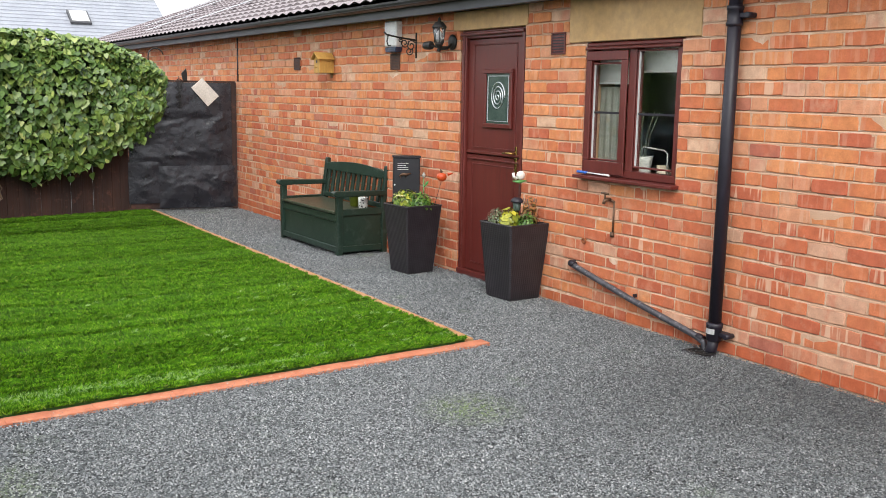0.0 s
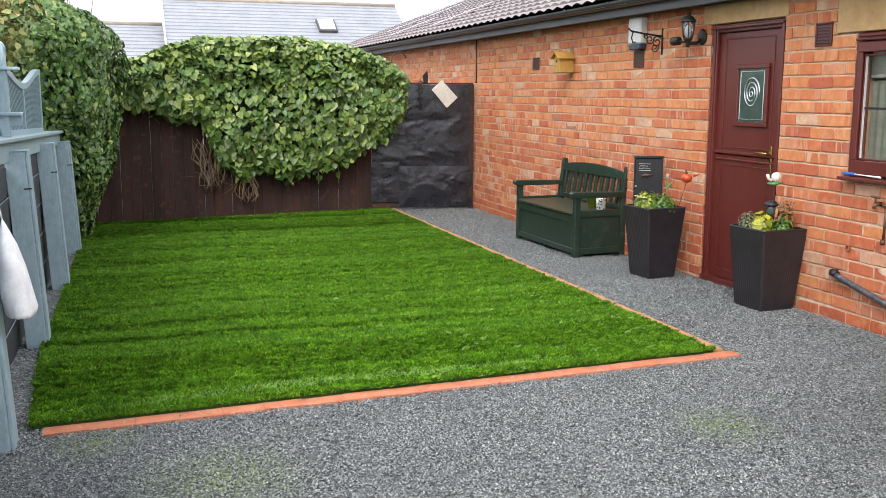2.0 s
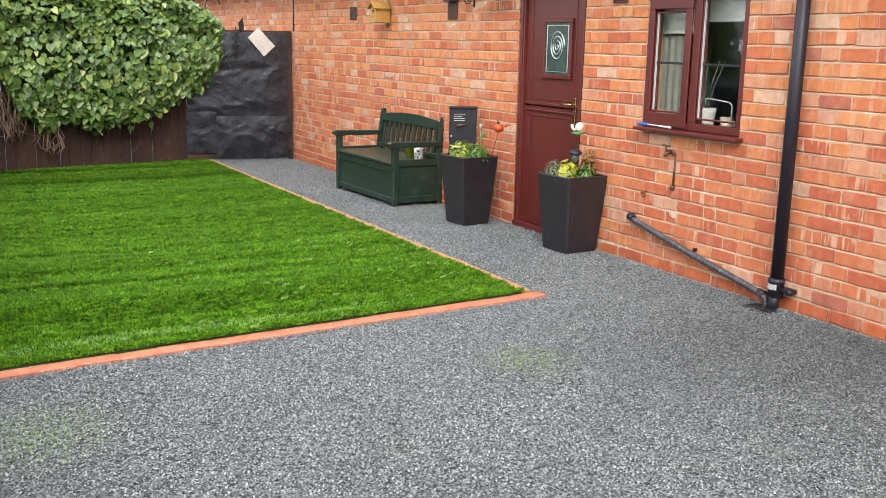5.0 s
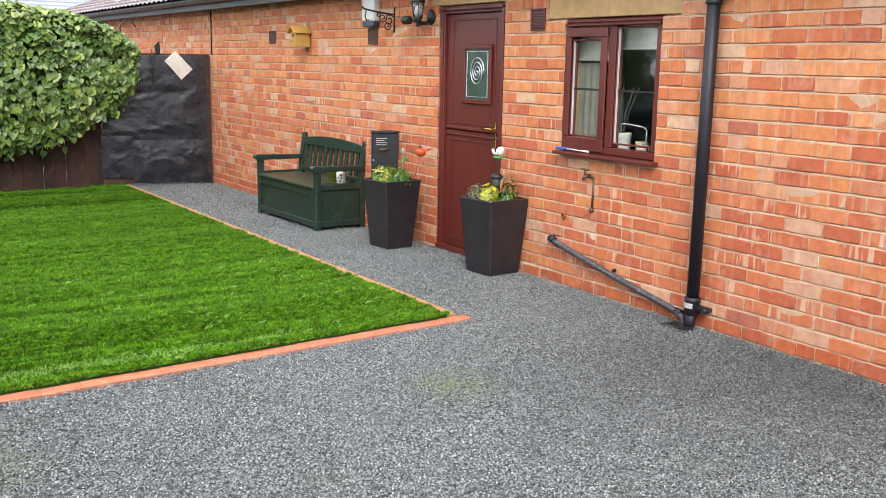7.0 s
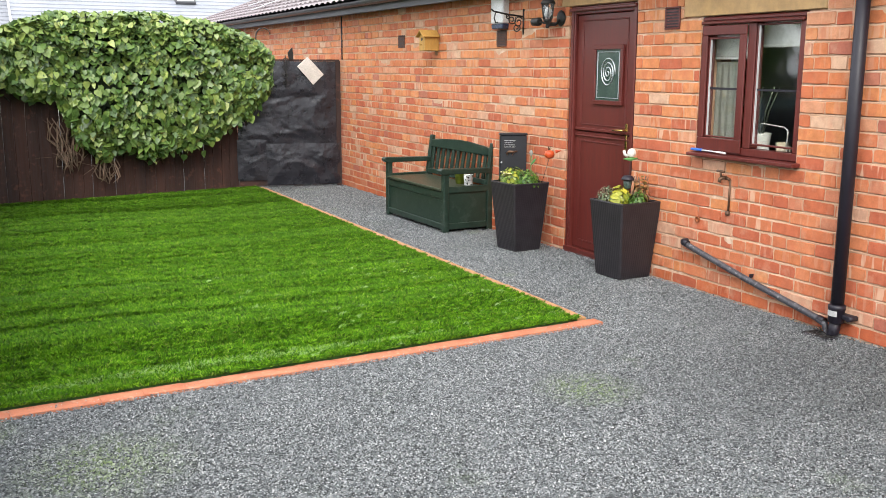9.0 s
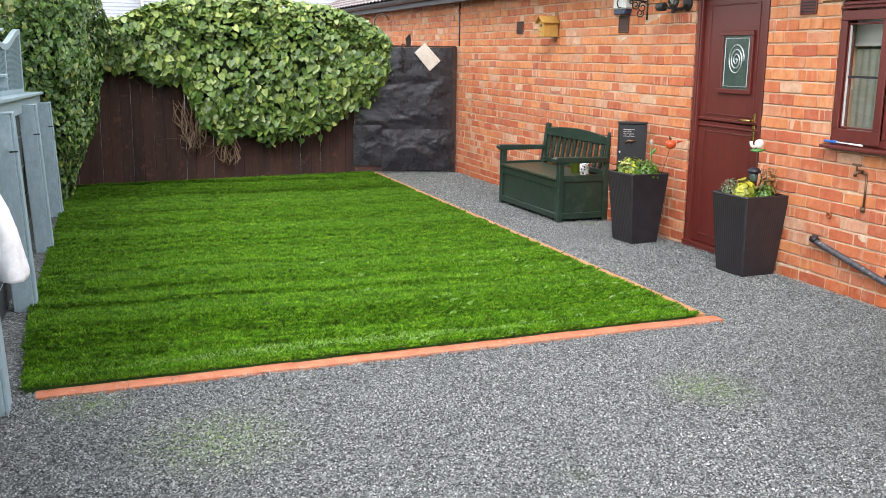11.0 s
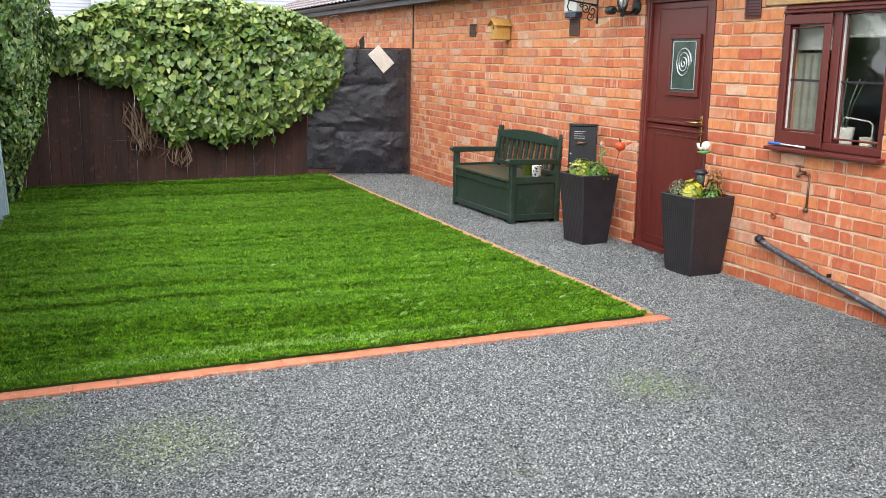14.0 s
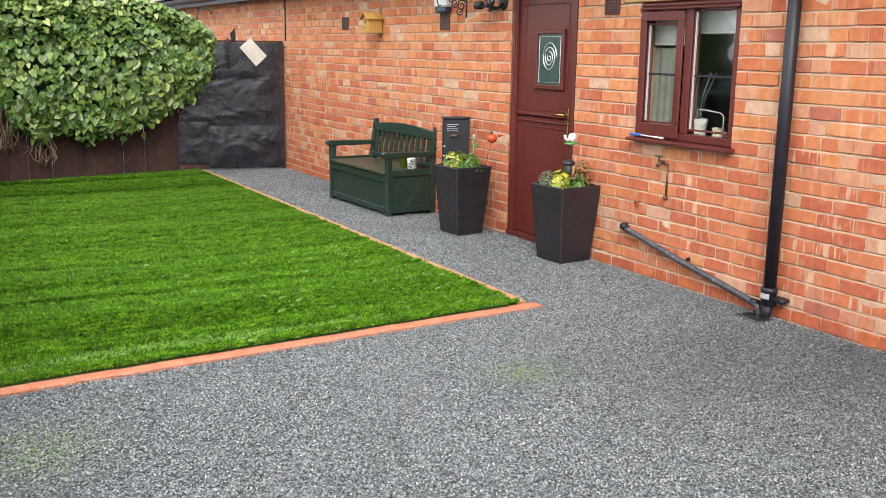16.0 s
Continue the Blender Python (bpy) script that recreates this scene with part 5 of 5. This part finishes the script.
# dry vine bunches on the fence
def vine(x, ztop, zbot, n, spread, seed):
    g = random.Random(seed)
    e = thing("dry_vine", (x, fence_y(x) - 0.04, zbot), "bunch of bare dry vine stems hanging on the fence", "vine", "dry vines on the fence")
    h = ztop - zbot
    for k in range(n):
        x_, y_ = g.uniform(-spread, spread), -g.uniform(0.02, 0.1)
        steps = g.randint(5, 8)
        p = [(x_, y_, h * g.uniform(0.75, 1.02))]
        for q in range(1, steps):
            f = q / (steps - 1)
            x_ += g.uniform(-0.07, 0.07) - 0.25 * x_ * f
            y_ = min(-0.01, y_ + g.uniform(-0.05, 0.05))
            p.append((x_ + 0.05 * f, y_, p[0][2] * (1 - f) + g.uniform(-0.05, 0.05) + (0.02 if f == 1 else 0)))
        part("stem", tube(p, [g.uniform(0.003, 0.007)] + [g.uniform(0.005, 0.011) for _ in range(steps - 2)] + [0.003], 5), M_STEM, e)
    for k in range(n // 2):
        x_, z_ = g.uniform(-spread, spread), g.uniform(0.1, h)
        part("twig", tube([(x_, -0.06, z_), (x_ + g.uniform(-0.12, 0.12), -g.uniform(0.05, 0.16), z_ - g.uniform(-0.05, 0.12)), (x_ + g.uniform(-0.2, 0.2), -g.uniform(0.02, 0.14), z_ - g.uniform(0.0, 0.2))], [0.004, 0.004, 0.002], 4), M_STEM, e)


vine(-3.68, 0.98, 0.30, 20, 0.17, 4)
vine(-3.26, 0.62, 0.14, 13, 0.14, 9)
vine(-2.62, 0.52, 0.34, 4, 0.05, 12)

# ---- small-leaved ivy over the end of the retaining wall ----
ivy2 = thing("ivy", (-5.4, 7.2, 0), "tall mass of small-leaved dark ivy over the corner", "ivy")


def column(count, shrink, seed):
    g = np.random.default_rng(seed)
    z = g.uniform(0.02, 2.5, count)
    a = g.uniform(-2.3, 1.3, count)
    rz = np.interp(z, [0, 0.5, 1.2, 1.7, 2.1, 2.35, 2.5], [0.36, 0.55, 0.78, 0.82, 0.72, 0.5, 0.15]) * shrink
    b = np.array([noise.noise(Vector((q * 1.5, w * 2.2, 8))) for q, w in zip(a, z)])
    r_ = rz * (1 + 0.28 * b)
    x, y = -5.42 + r_ * np.cos(a), 7.25 + 1.45 * r_ * np.sin(a)
    n = np.stack([np.cos(a), np.sin(a) * 0.8, 0.15 + 0.9 * np.clip(z - 1.9, 0, 1)], 1)
    return np.stack([x, y, z + fz(7) * np.clip(1 - z, 0, 1)], 1), n


p_, n_ = column(8200, 1.0, 31)
c1 = leaves(p_, n_, np.random.default_rng(4).uniform(0.036, 0.07, len(p_)), 0.45, (0.1, -0.2, -1), 15)
p_, n_ = column(4000, 0.86, 32)
c2 = leaves(p_, n_, np.random.default_rng(5).uniform(0.055, 0.095, len(p_)), 0.6, (0.1, -0.2, -1), 16)
leaf_mesh("ivy_leaves", np.concatenate([c1, c2]) - np.array([-5.4, 7.2, 0.0]), M_IVY_DARK, ivy2)["kind"] = "stuff"
# same painted-shade core for the column of ivy
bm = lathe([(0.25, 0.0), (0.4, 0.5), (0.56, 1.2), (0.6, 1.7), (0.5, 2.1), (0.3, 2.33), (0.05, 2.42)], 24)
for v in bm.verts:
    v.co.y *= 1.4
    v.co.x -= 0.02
ob = part("shaded_core", bm, M_SHADE, ivy2, "inner growth with the shade between leaves put into its colour")


# ---- shrubs behind the trellis ----
def shrub(name, at, height, spread, count, size, material, label, seed, clumps=14, squash=0.8):
    e = thing(name, at, label, "tree")
    g = np.random.default_rng(seed)
    r_ = random.Random(seed)
    part("trunk", tube([(0, 0, -0.1), (0.04, 0.02, height * 0.3), (-0.03, 0.05, height * 0.6)], [0.05, 0.04, 0.02], 8), M_STEM, e)
    pos, nor = [], []
    for k in range(clumps):
        c = Vector((r_.gauss(0, spread * 0.5), r_.gauss(0, spread * 0.5), height * r_.uniform(0.45, 1.0)))
        part("limb", tube([(0, 0, height * 0.25), tuple(c * 0.6 + Vector((0, 0, 0.05))), tuple(c)], [0.022, 0.012, 0.005], 5), M_STEM, e)
        m = count // clumps
        d = unit(g.normal(0, 1, (m, 3)))
        pos.append(np.array(c)[None] + d * spread * 0.42 * g.uniform(0.35, 1.0, (m, 1)) * np.array([1, 1, squash]))
        nor.append(d + np.array([0, 0, 0.4]))
    pos, nor = np.concatenate(pos), np.concatenate(nor)
    leaf_mesh("crown", leaves(pos, nor, g.uniform(size * 0.7, size * 1.25, len(pos)), 0.6, (0, 0, -1), seed), material, e)["kind"] = "stuff"
    return e


tagged(link_bm("raised_bed", box(-40.0, -5.3, -6.0, 30.0, -0.3, 1.02), M_SOIL), "raised soil bed behind the retaining wall", "ground", kind="structure")
shrub("shrub", (-6.1, 5.2, 1.0), 1.55, 0.75, 3200, 0.055, M_AUTUMN, "loose shrub with yellowing autumn leaves behind the trellis", 41)
shrub("shrub", (-6.5, 3.4, 1.0), 1.45, 0.7, 2600, 0.055, M_AUTUMN, "loose shrub with yellowing autumn leaves behind the trellis", 42)
shrub("tree", (-6.0, 8.0, 1.0), 2.1, 0.8, 3400, 0.058, M_AUTUMN, "young tree with fading green and yellow leaves", 43)
shrub("tree", (-5.42, 13.6, 1.0), 2.65, 0.55, 1900, 0.08, M_PLUM, "small dark purple-leaved tree", 44)

# ---- trellis on the retaining wall ----
M_TRELLIS = surface("teal_grey_trellis", (0.15, 0.225, 0.255), (0.195, 0.285, 0.32), 4, 0.65, 0, 60, 0.3)


def trellis(ya, yb, zend, zdip):
    e = thing("trellis", (-5.31, (ya + yb) / 2, 0), "blue-grey lattice trellis panel with a dipping curved top", "trellis", "trellis panels")
    m, h = (ya + yb) / 2, (yb - ya) / 2

    def top_z(y):
        q = abs(y - m) / h
        return zdip + (zend - zdip) * (1 - math.cos(math.pi * q)) / 2
    lo = [(y - m, rail_z(y) + 0.03) for y in (ya, yb)]
    n = 25
    ysamp = np.linspace(ya, yb, n)
    rim = [(y - m, top_z(y)) for y in ysamp] + [(y - m, top_z(y) - 0.045) for y in ysamp[::-1]]
    part("top_rim", slab(rim, "x", -0.022, 0.022), M_BLUE, e)
    for y in (ya, m - 0.02, yb - 0.04):
        part("stile", slab([(y - m, rail_z(y) + 0.03), (y - m + 0.04, rail_z(y) + 0.03), (y - m + 0.04, top_z(y + 0.02) - 0.03), (y - m, top_z(y + 0.02) - 0.03)], "x", -0.02, 0.02, 0.003), M_BLUE, e)
    part("bottom_bar", slab([(lo[0][0], lo[0][1]), (lo[1][0], lo[1][1]), (lo[1][0], lo[1][1] + 0.035), (lo[0][0], lo[0][1] + 0.035)], "x", -0.019, 0.019), M_BLUE, e)
    for sgn, dx in ((-1, 0.007), (1, -0.007)):
        y = ya - 0.7
        while y < yb + 0.7:
            # a slat runs up from (y, foot) leaning as much as it rises
            inside = []
            for t in np.linspace(-0.1, 0.7, 81):
                yy, zz = y + sgn * t, rail_z(y) + 0.03 + t
                if ya < yy < yb and rail_z(yy) + 0.04 < zz < top_z(yy) - 0.03:
                    inside.append((yy, zz))
            if len(inside) > 3:
                (p, q), (r_, s_) = inside[0], inside[-1]
                part("slat", slab([(p - m - 0.025, q), (p - m + 0.025, q), (r_ - m + 0.025, s_), (r_ - m - 0.025, s_)], "x", dx - 0.005, dx + 0.005), M_TRELLIS, e)
            y += 0.085


trellis(0.58, 2.40, 1.76, 1.60)
trellis(2.56, 5.36, 1.72, 1.59)
trellis(-1.1, 0.44, 1.80, 1.66)


def finial(y, tall):
    e = thing("trellis_post", (-5.28, y, rail_z(y) + 0.028), "blue-grey rounded trellis post with two little shelves", "post", "trellis posts")
    out = [(0.005, 0.0), (0.05, 0.0), (0.052, 0.25), (0.045, tall - 0.08)] + [(0.05 * math.cos(a), tall - 0.06 + 0.06 * math.sin(a)) for a in np.linspace(0.3, math.pi - 0.3, 7)] + [(-0.058, tall - 0.1), (-0.056, 0.26)]
    part("shaft", slab(out, "y", -0.045, 0.045, 0.005), M_BLUE, e)
    for z in (0.13, 0.40):
        part("shelf", box(-0.02, 0.12, -0.06, 0.05, z, z + 0.02, 0.004), M_BLUE, e)
    part("shelf_bracket", box(0.05, 0.12, -0.012, 0.012, 0.07, 0.129), M_BLUE, e)


finial(2.48, 0.58)

# ---- white bag on a post and timber pole ----
M_BAG = surface("white_fabric", (0.8, 0.8, 0.82), (0.86, 0.86, 0.88), 5, 0.85, 0, 12, 0.25)
bag = thing("bag", (-5.045, 0.62, 0.565), "white fabric bag hanging from the post", "bag")
bm = lathe([(0.1, 0.0), (0.122, 0.004), (0.125, 0.02), (0.115, 0.1), (0.098, 0.21), (0.068, 0.31), (0.026, 0.395), (0.008, 0.42)], 20)
for v in bm.verts:
    k = noise.noise(v.co * 14) * 0.014
    v.co.x = v.co.x * 0.55 + k + 0.02 - 0.12 * v.co.z
    v.co.y = v.co.y * 1.1 - 0.05 * v.co.z + noise.noise(v.co * 9 + Vector((4, 0, 0))) * 0.015
part("sack", bm, M_BAG, bag, "", True)
part("string", tube([(-0.028, -0.02, 0.4), (-0.036, -0.03, 0.46), (-0.042, -0.04, 0.5)], 0.004, 5), M_BAG, bag)
pole = thing("timber_edging", (-5.2, 0.1, 0.0), "raw timber pole lying along the foot of the retaining wall", "timber")
part("pole", tube([(0.03, -2.2, 0.012), (0.02, -0.4, 0.015), (-0.0, 0.2, 0.012), (-0.02, 0.55, 0.01)], [0.028, 0.027, 0.024, 0.02], 9), M_TIMBER, pole)

# ---- things on and over the gate ----
card = thing("slate_square", (-0.463, 8.585, 1.51), "pale stone-coloured square hung askew on the gate", "plaque")
part("plate", slab([(-0.04, 0.185), (0.185, -0.05), (0.03, -0.19), (-0.19, 0.055)], "y", -0.014, 0.0, 0.003), surface("pale_stone", (0.55, 0.51, 0.45), (0.68, 0.64, 0.58), 5, 0.8), card)
orn = thing("scroll_ornament", (-0.8, 8.63, 1.35), "black iron scroll ornament hanging on the gate", "ornament")
for k, z in enumerate((0.0, 0.1, 0.2, 0.29)):
    part("scroll", tube(scroll(0.0, z, 0.05, 1.5, k * 1.5, 0.0, 1 if k % 2 else -1), 0.006, 5), M_IRON, orn)
part("stem", tube([(0, 0, -0.06), (0.01, 0, 0.15), (0, 0, 0.36)], 0.006, 5), M_IRON, orn)
hoop = thing("plant_hook", (-1.06, 8.75, 1.5), "dark bent iron plant hook above the ivy", "hook")
part("hook", tube([(-0.1, 0, 0.0), (-0.1, 0, 0.46)] + [(-0.1 + 0.1 - 0.1 * math.cos(a), 0, 0.46 + 0.11 * math.sin(a)) for a in np.linspace(0.2, 2.9, 9)], 0.008, 6), M_IRON, hoop)
finch = thing("gate_finial", (-0.72, 8.66, 1.66), "dark metal finial standing on the gate top", "ornament")
part("finial", slab([(-0.02, 0.0), (0.04, 0.0), (0.04, 0.07), (0.03, 0.16), (0.0, 0.13), (-0.035, 0.09)], "y", -0.012, 0.012, 0.003), M_IRON, finch)


# ---- planter plants and ornaments ----
def clump(name, at, r_, h, count, size, material, label, seed):
    e = thing(name, at, label, "plant")
    g = np.random.default_rng(seed)
    d = unit(g.normal(0, 1, (count, 3)) + np.array([0, 0, 0.5]))
    d[:, 2] = np.abs(d[:, 2])
    k = g.uniform(0.55, 1.0, (count, 1))
    pos = d * k * np.array([r_, r_, h])
    leaf_mesh("foliage", leaves(pos, d + np.array([0, 0, 0.3]), g.uniform(size * 0.6, size * 1.3, count), 0.6, (0, 0, -0.6), seed), material, e)["kind"] = "stuff"
    rr = random.Random(seed)
    for q in range(9):
        a, w = rr.uniform(0, 6.28), rr.uniform(0.3, 0.8)
        part("stem", tube([(0, 0, -0.03), (r_ * w * 0.5 * math.cos(a), r_ * w * 0.5 * math.sin(a), h * 0.5), (r_ * w * math.cos(a), r_ * w * math.sin(a), h * 0.85)], 0.003, 4), M_STEM, e)
    return e


M_LEAFY = leaf_material("yellow_green_leaf", [(0.0, (0.05, 0.10, 0.015)), (0.4, (0.11, 0.19, 0.025)), (0.75, (0.26, 0.31, 0.035)), (1.0, (0.5, 0.47, 0.06))])
M_REDDISH = leaf_material("reddish_leaf", [(0.0, (0.12, 0.10, 0.03)), (0.5, (0.22, 0.11, 0.04)), (1.0, (0.4, 0.16, 0.06))])
T1, T2 = P1[2] + 0.605, P2[2] + 0.59
M_FRESH = leaf_material("fresh_green_leaf", [(0.0, (0.03, 0.085, 0.012)), (0.5, (0.07, 0.16, 0.02)), (1.0, (0.16, 0.26, 0.04))])
M_GOLD = leaf_material("golden_leaf", [(0.0, (0.16, 0.19, 0.02)), (0.5, (0.36, 0.37, 0.035)), (1.0, (0.58, 0.52, 0.06))])
M_SAGE = leaf_material("grey_green_leaf", [(0.0, (0.06, 0.09, 0.045)), (0.6, (0.13, 0.17, 0.09)), (1.0, (0.24, 0.27, 0.16))])
clump("bedding_plant", (P1[0] - 0.035, P1[1] + 0.06, T1 - 0.04), 0.135, 0.165, 520, 0.034, M_LEAFY, "bushy yellow-green bedding plant in the planter", 51)
clump("bedding_plant", (P1[0] + 0.04, P1[1] - 0.075, T1 - 0.04), 0.12, 0.15, 800, 0.02, M_FRESH, "dense fresh green bedding plant in the planter", 55)
clump("bedding_plant", (P2[0] - 0.03, P2[1] + 0.04, T2 - 0.04), 0.09, 0.15, 110, 0.06, M_GOLD, "golden large-leaved plant in the planter", 52)
clump("bedding_plant", (P2[0] - 0.1, P2[1] + 0.1, T2 - 0.04), 0.09, 0.15, 300, 0.018, M_SAGE, "wispy grey-green plant in the planter", 56)
clump("bedding_plant", (P2[0] + 0.05, P2[1] - 0.1, T2 - 0.04), 0.085, 0.12, 300, 0.022, M_FRESH, "small fresh green plant in the planter", 53)
clump("sprig", (P2[0] + 0.1, P2[1] - 0.06, T2 - 0.04), 0.075, 0.26, 190, 0.026, M_REDDISH, "upright reddish sprig growing in the planter", 54)
M_CREAMY = surface("pale_yellow_petal", (0.55, 0.52, 0.22), (0.66, 0.62, 0.32), 9, 0.6)
M_PETAL = surface("white_petal", (0.7, 0.7, 0.64), (0.8, 0.8, 0.75), 9, 0.6)
fl_r = random.Random(3)
for k in range(5):
    a = fl_r.uniform(0, 6.28)
    f_ = thing("flower", (P1[0] - 0.035 + 0.1 * math.cos(a), P1[1] + 0.06 + 0.1 * math.sin(a), T1 + 0.07), "small pale yellow flower among the leaves", "flower", "pale flowers")
    for j in range(5):
        q = 6.283 * j / 5
        part("petal", tube([(0, 0, 0), (0.012 * math.cos(q), 0.012 * math.sin(q), 0.004), (0.02 * math.cos(q), 0.02 * math.sin(q), 0.001)], [0.002, 0.006, 0.002], 5), M_CREAMY, f_)
    part("stalk", tube([(0, 0, -0.08), (0, 0, 0)], 0.002, 4), M_STEM, f_)

M_STAKE = surface("pale_stake", (0.3, 0.28, 0.24), (0.42, 0.4, 0.35), 20, 0.6)
M_PUMPKIN = surface("orange_glaze", (0.5, 0.055, 0.015), (0.6, 0.11, 0.025), 12, 0.3)
M_LEAFPT = surface("green_paint", (0.06, 0.2, 0.05), (0.1, 0.3, 0.08), 12, 0.4)
orange = thing("garden_stake", (P1[0] + 0.175, P1[1] - 0.20, T1 - 0.06), "orange glazed bird ornament on a thin stake in the planter", "ornament")
part("stake", tube([(-0.07, 0.03, 0), (0.0, 0.0, 0.28)], 0.0022, 6), M_IRON, orange)
bm = lathe([(0.01, 0.268), (0.035, 0.28), (0.047, 0.306), (0.039, 0.332), (0.013, 0.343)], 14)
part("body", bm, M_PUMPKIN, orange)
part("beak", tube([(0.04, -0.03, 0.33), (0.085, -0.05, 0.34)], [0.018, 0.003], 6), M_PUMPKIN, orange)
part("crest", tube([(0.0, 0.0, 0.345), (-0.01, 0.01, 0.375)], [0.014, 0.004], 6), M_COPPER, orange)
daisy = thing("garden_stake", (P1[0] + 0.1, P1[1] - 0.02, T1 - 0.06), "pale green flower ornament on a thin stake in the planter", "ornament")
part("stake", tube([(0, 0, 0), (0.0, 0, 0.3)], 0.004, 6), M_LEAFPT, daisy)
part("bloom", lathe([(0.005, 0.28), (0.012, 0.295), (0.017, 0.312), (0.01, 0.326), (0.003, 0.335)], 10), M_STAKE, daisy)
part("leaf", tube([(0, 0, 0.2), (0.02, -0.02, 0.24), (0.03, -0.03, 0.26)], [0.003, 0.014, 0.002], 6), M_LEAFPT, daisy)
snail = thing("garden_stake", (P2[0] + 0.07, P2[1] + 0.05, T2 - 0.06), "white snail ornament on a green leaf stake in the planter", "ornament")
part("stake", tube([(0, 0, 0), (0.0, 0, 0.36)], 0.0028, 6), M_IRON, snail)
part("leaf_base", tube([(-0.05, 0.02, 0.365), (0, 0, 0.362), (0.055, -0.02, 0.37)], [0.004, 0.016, 0.004], 8), M_LEAFPT, snail)
part("shell", lathe([(0.01, -0.02), (0.032, -0.014), (0.036, 0.0), (0.032, 0.014), (0.01, 0.02)], 14, None, (0.01, 0, 0.41), "y"), M_PETAL, snail)
part("neck", tube([(-0.02, 0.008, 0.385), (-0.045, 0.015, 0.40), (-0.05, 0.017, 0.43)], [0.014, 0.011, 0.012], 8), M_PETAL, snail)
solar = thing("solar_light", (P2[0] + 0.03, P2[1] + 0.02, T2 - 0.06), "small black solar lantern stuck in the planter", "garden light")
part("spike", tube([(0, 0, 0), (0, 0, 0.14)], 0.008, 8), M_BLACK, solar)
part("lens", lathe([(0.024, 0.14), (0.03, 0.15), (0.034, 0.2), (0.03, 0.205)], 14), M_OBSC, solar, "clear ribbed lens")
part("cap", lathe([(0.03, 0.205), (0.052, 0.208), (0.05, 0.22), (0.034, 0.24), (0.012, 0.245)], 14), M_BLACK, solar)

# ---- pale strips up the roof ----
M_STRIP = surface("pale_reflection", (0.34, 0.35, 0.37), (0.46, 0.47, 0.49), 4, 0.35)
# added strips: light reflected along the slope, built as pale bars
for y, a, b in ((11.0, 0.5, 1.6), (15.3, 0.9, 2.6), (13.2, 0.35, 1.3), (16.6, 2.2, 3.2)):
    e = thing("roof_reflection_strip", (-0.315, y, 2.345), "pale grey strip running up the tiled roof in place of a reflection", "flashing", "flashing strips on the roof")
    ob = part("strip", box(a, b, -0.07, 0.07, 0.075, 0.085, 0.003), M_STRIP, e)
    ob.matrix_basis = pose(0, 0, 0, 0, -21, 0)

# ---- house beyond the fence ----
house = thing("neighbour_house", (0, 0, 0), "neighbouring house with grey slate roofs and one rooflight", "house")
M_RIDGE = surface("weathered_ridge", (0.3, 0.25, 0.2), (0.4, 0.34, 0.28), 3, 0.85)
M_RENDER = surface("pale_house_wall", (0.5, 0.48, 0.44), (0.6, 0.58, 0.54), 1, 0.9)


def slate_roof(x0, x1, ye, ze, yr, zr, rows_n, name):
    e = part(name, tube([(x0, ye, ze - 0.02), (x1, ye, ze - 0.02)], 0.05, 6), M_FASCIA, house)
    for k in range(rows_n):
        a, b = k / rows_n, (k + 1) / rows_n
        pa, pb = (ye + (yr - ye) * a, ze + (zr - ze) * a), (ye + (yr - ye) * b, ze + (zr - ze) * b)
        part("slate_course", slab([(pa[0], pa[1] - 0.02), (pb[0], pb[1] - 0.03), (pb[0], pb[1] + 0.004), (pa[0], pa[1] + 0.035)], "x", x0, x1), M_SLATE, e)
    return e


main = slate_roof(-3.4, 4.9, 26.4, 1.9, 31.0, 4.66, 22, "main_roof")
low = slate_roof(-9.0, -3.42, 27.0, 1.9, 30.4, 3.74, 15, "lower_roof")
part("ridge", tube([(-3.4, 31.0, 4.68), (4.9, 31.0, 4.68)], 0.08, 8), M_RIDGE, house, "weathered clay ridge tiles")
part("ridge", tube([(-9.0, 30.4, 3.76), (-3.45, 30.4, 3.76)], 0.08, 8), M_RIDGE, house, "weathered clay ridge tiles")
part("wall", box(-3.3, 4.8, 26.8, 35.0, -0.1, 2.0), M_RENDER, house)
part("wall", box(-8.9, -3.4, 27.4, 34.0, -0.1, 2.0), M_RENDER, house)
part("verge", slab([(26.4, 1.86), (31.0, 4.62), (31.0, 4.72), (26.4, 1.96)], "x", -3.46, -3.4), M_WHITE, house)
rl = part("rooflight", box(-0.33, 0.33, -0.42, 0.42, 0.0, 0.09, 0.01), M_FASCIA, house, "dark framed rooflight")
rl.matrix_basis = pose(2.02, 29.45, 3.76, 31, 0, 0)
# opaque white stands in for the sky mirrored in the glass
part("rooflight_pane", box(-0.27, 0.27, -0.34, 0.37, 0.092, 0.1), M_WHITE, rl, "pale pane, sky reflection put into its colour")

# ---- single bricks of the wall nearest the path ----
BRICK_MESHES = {}
for k, (v, f) in enumerate(SHAPES):
    for tone in range(3):
        me = bpy.data.meshes.new("brick")
        me.from_pydata([tuple(p) for p in v], [], f)
        me.materials.append((M_BRICK_R, M_BRICK_O, M_BRICK_D)[tone])
        BRICK_MESHES[k, tone] = me
for y, z, ln, sh, tone, out in ours:
    ob = new("brick", BRICK_MESHES[sh, tone])
    ob.parent = wall
    ob.matrix_basis = Matrix.LocRotScale((out, y, z), None, (1, ln, BRICK_H))
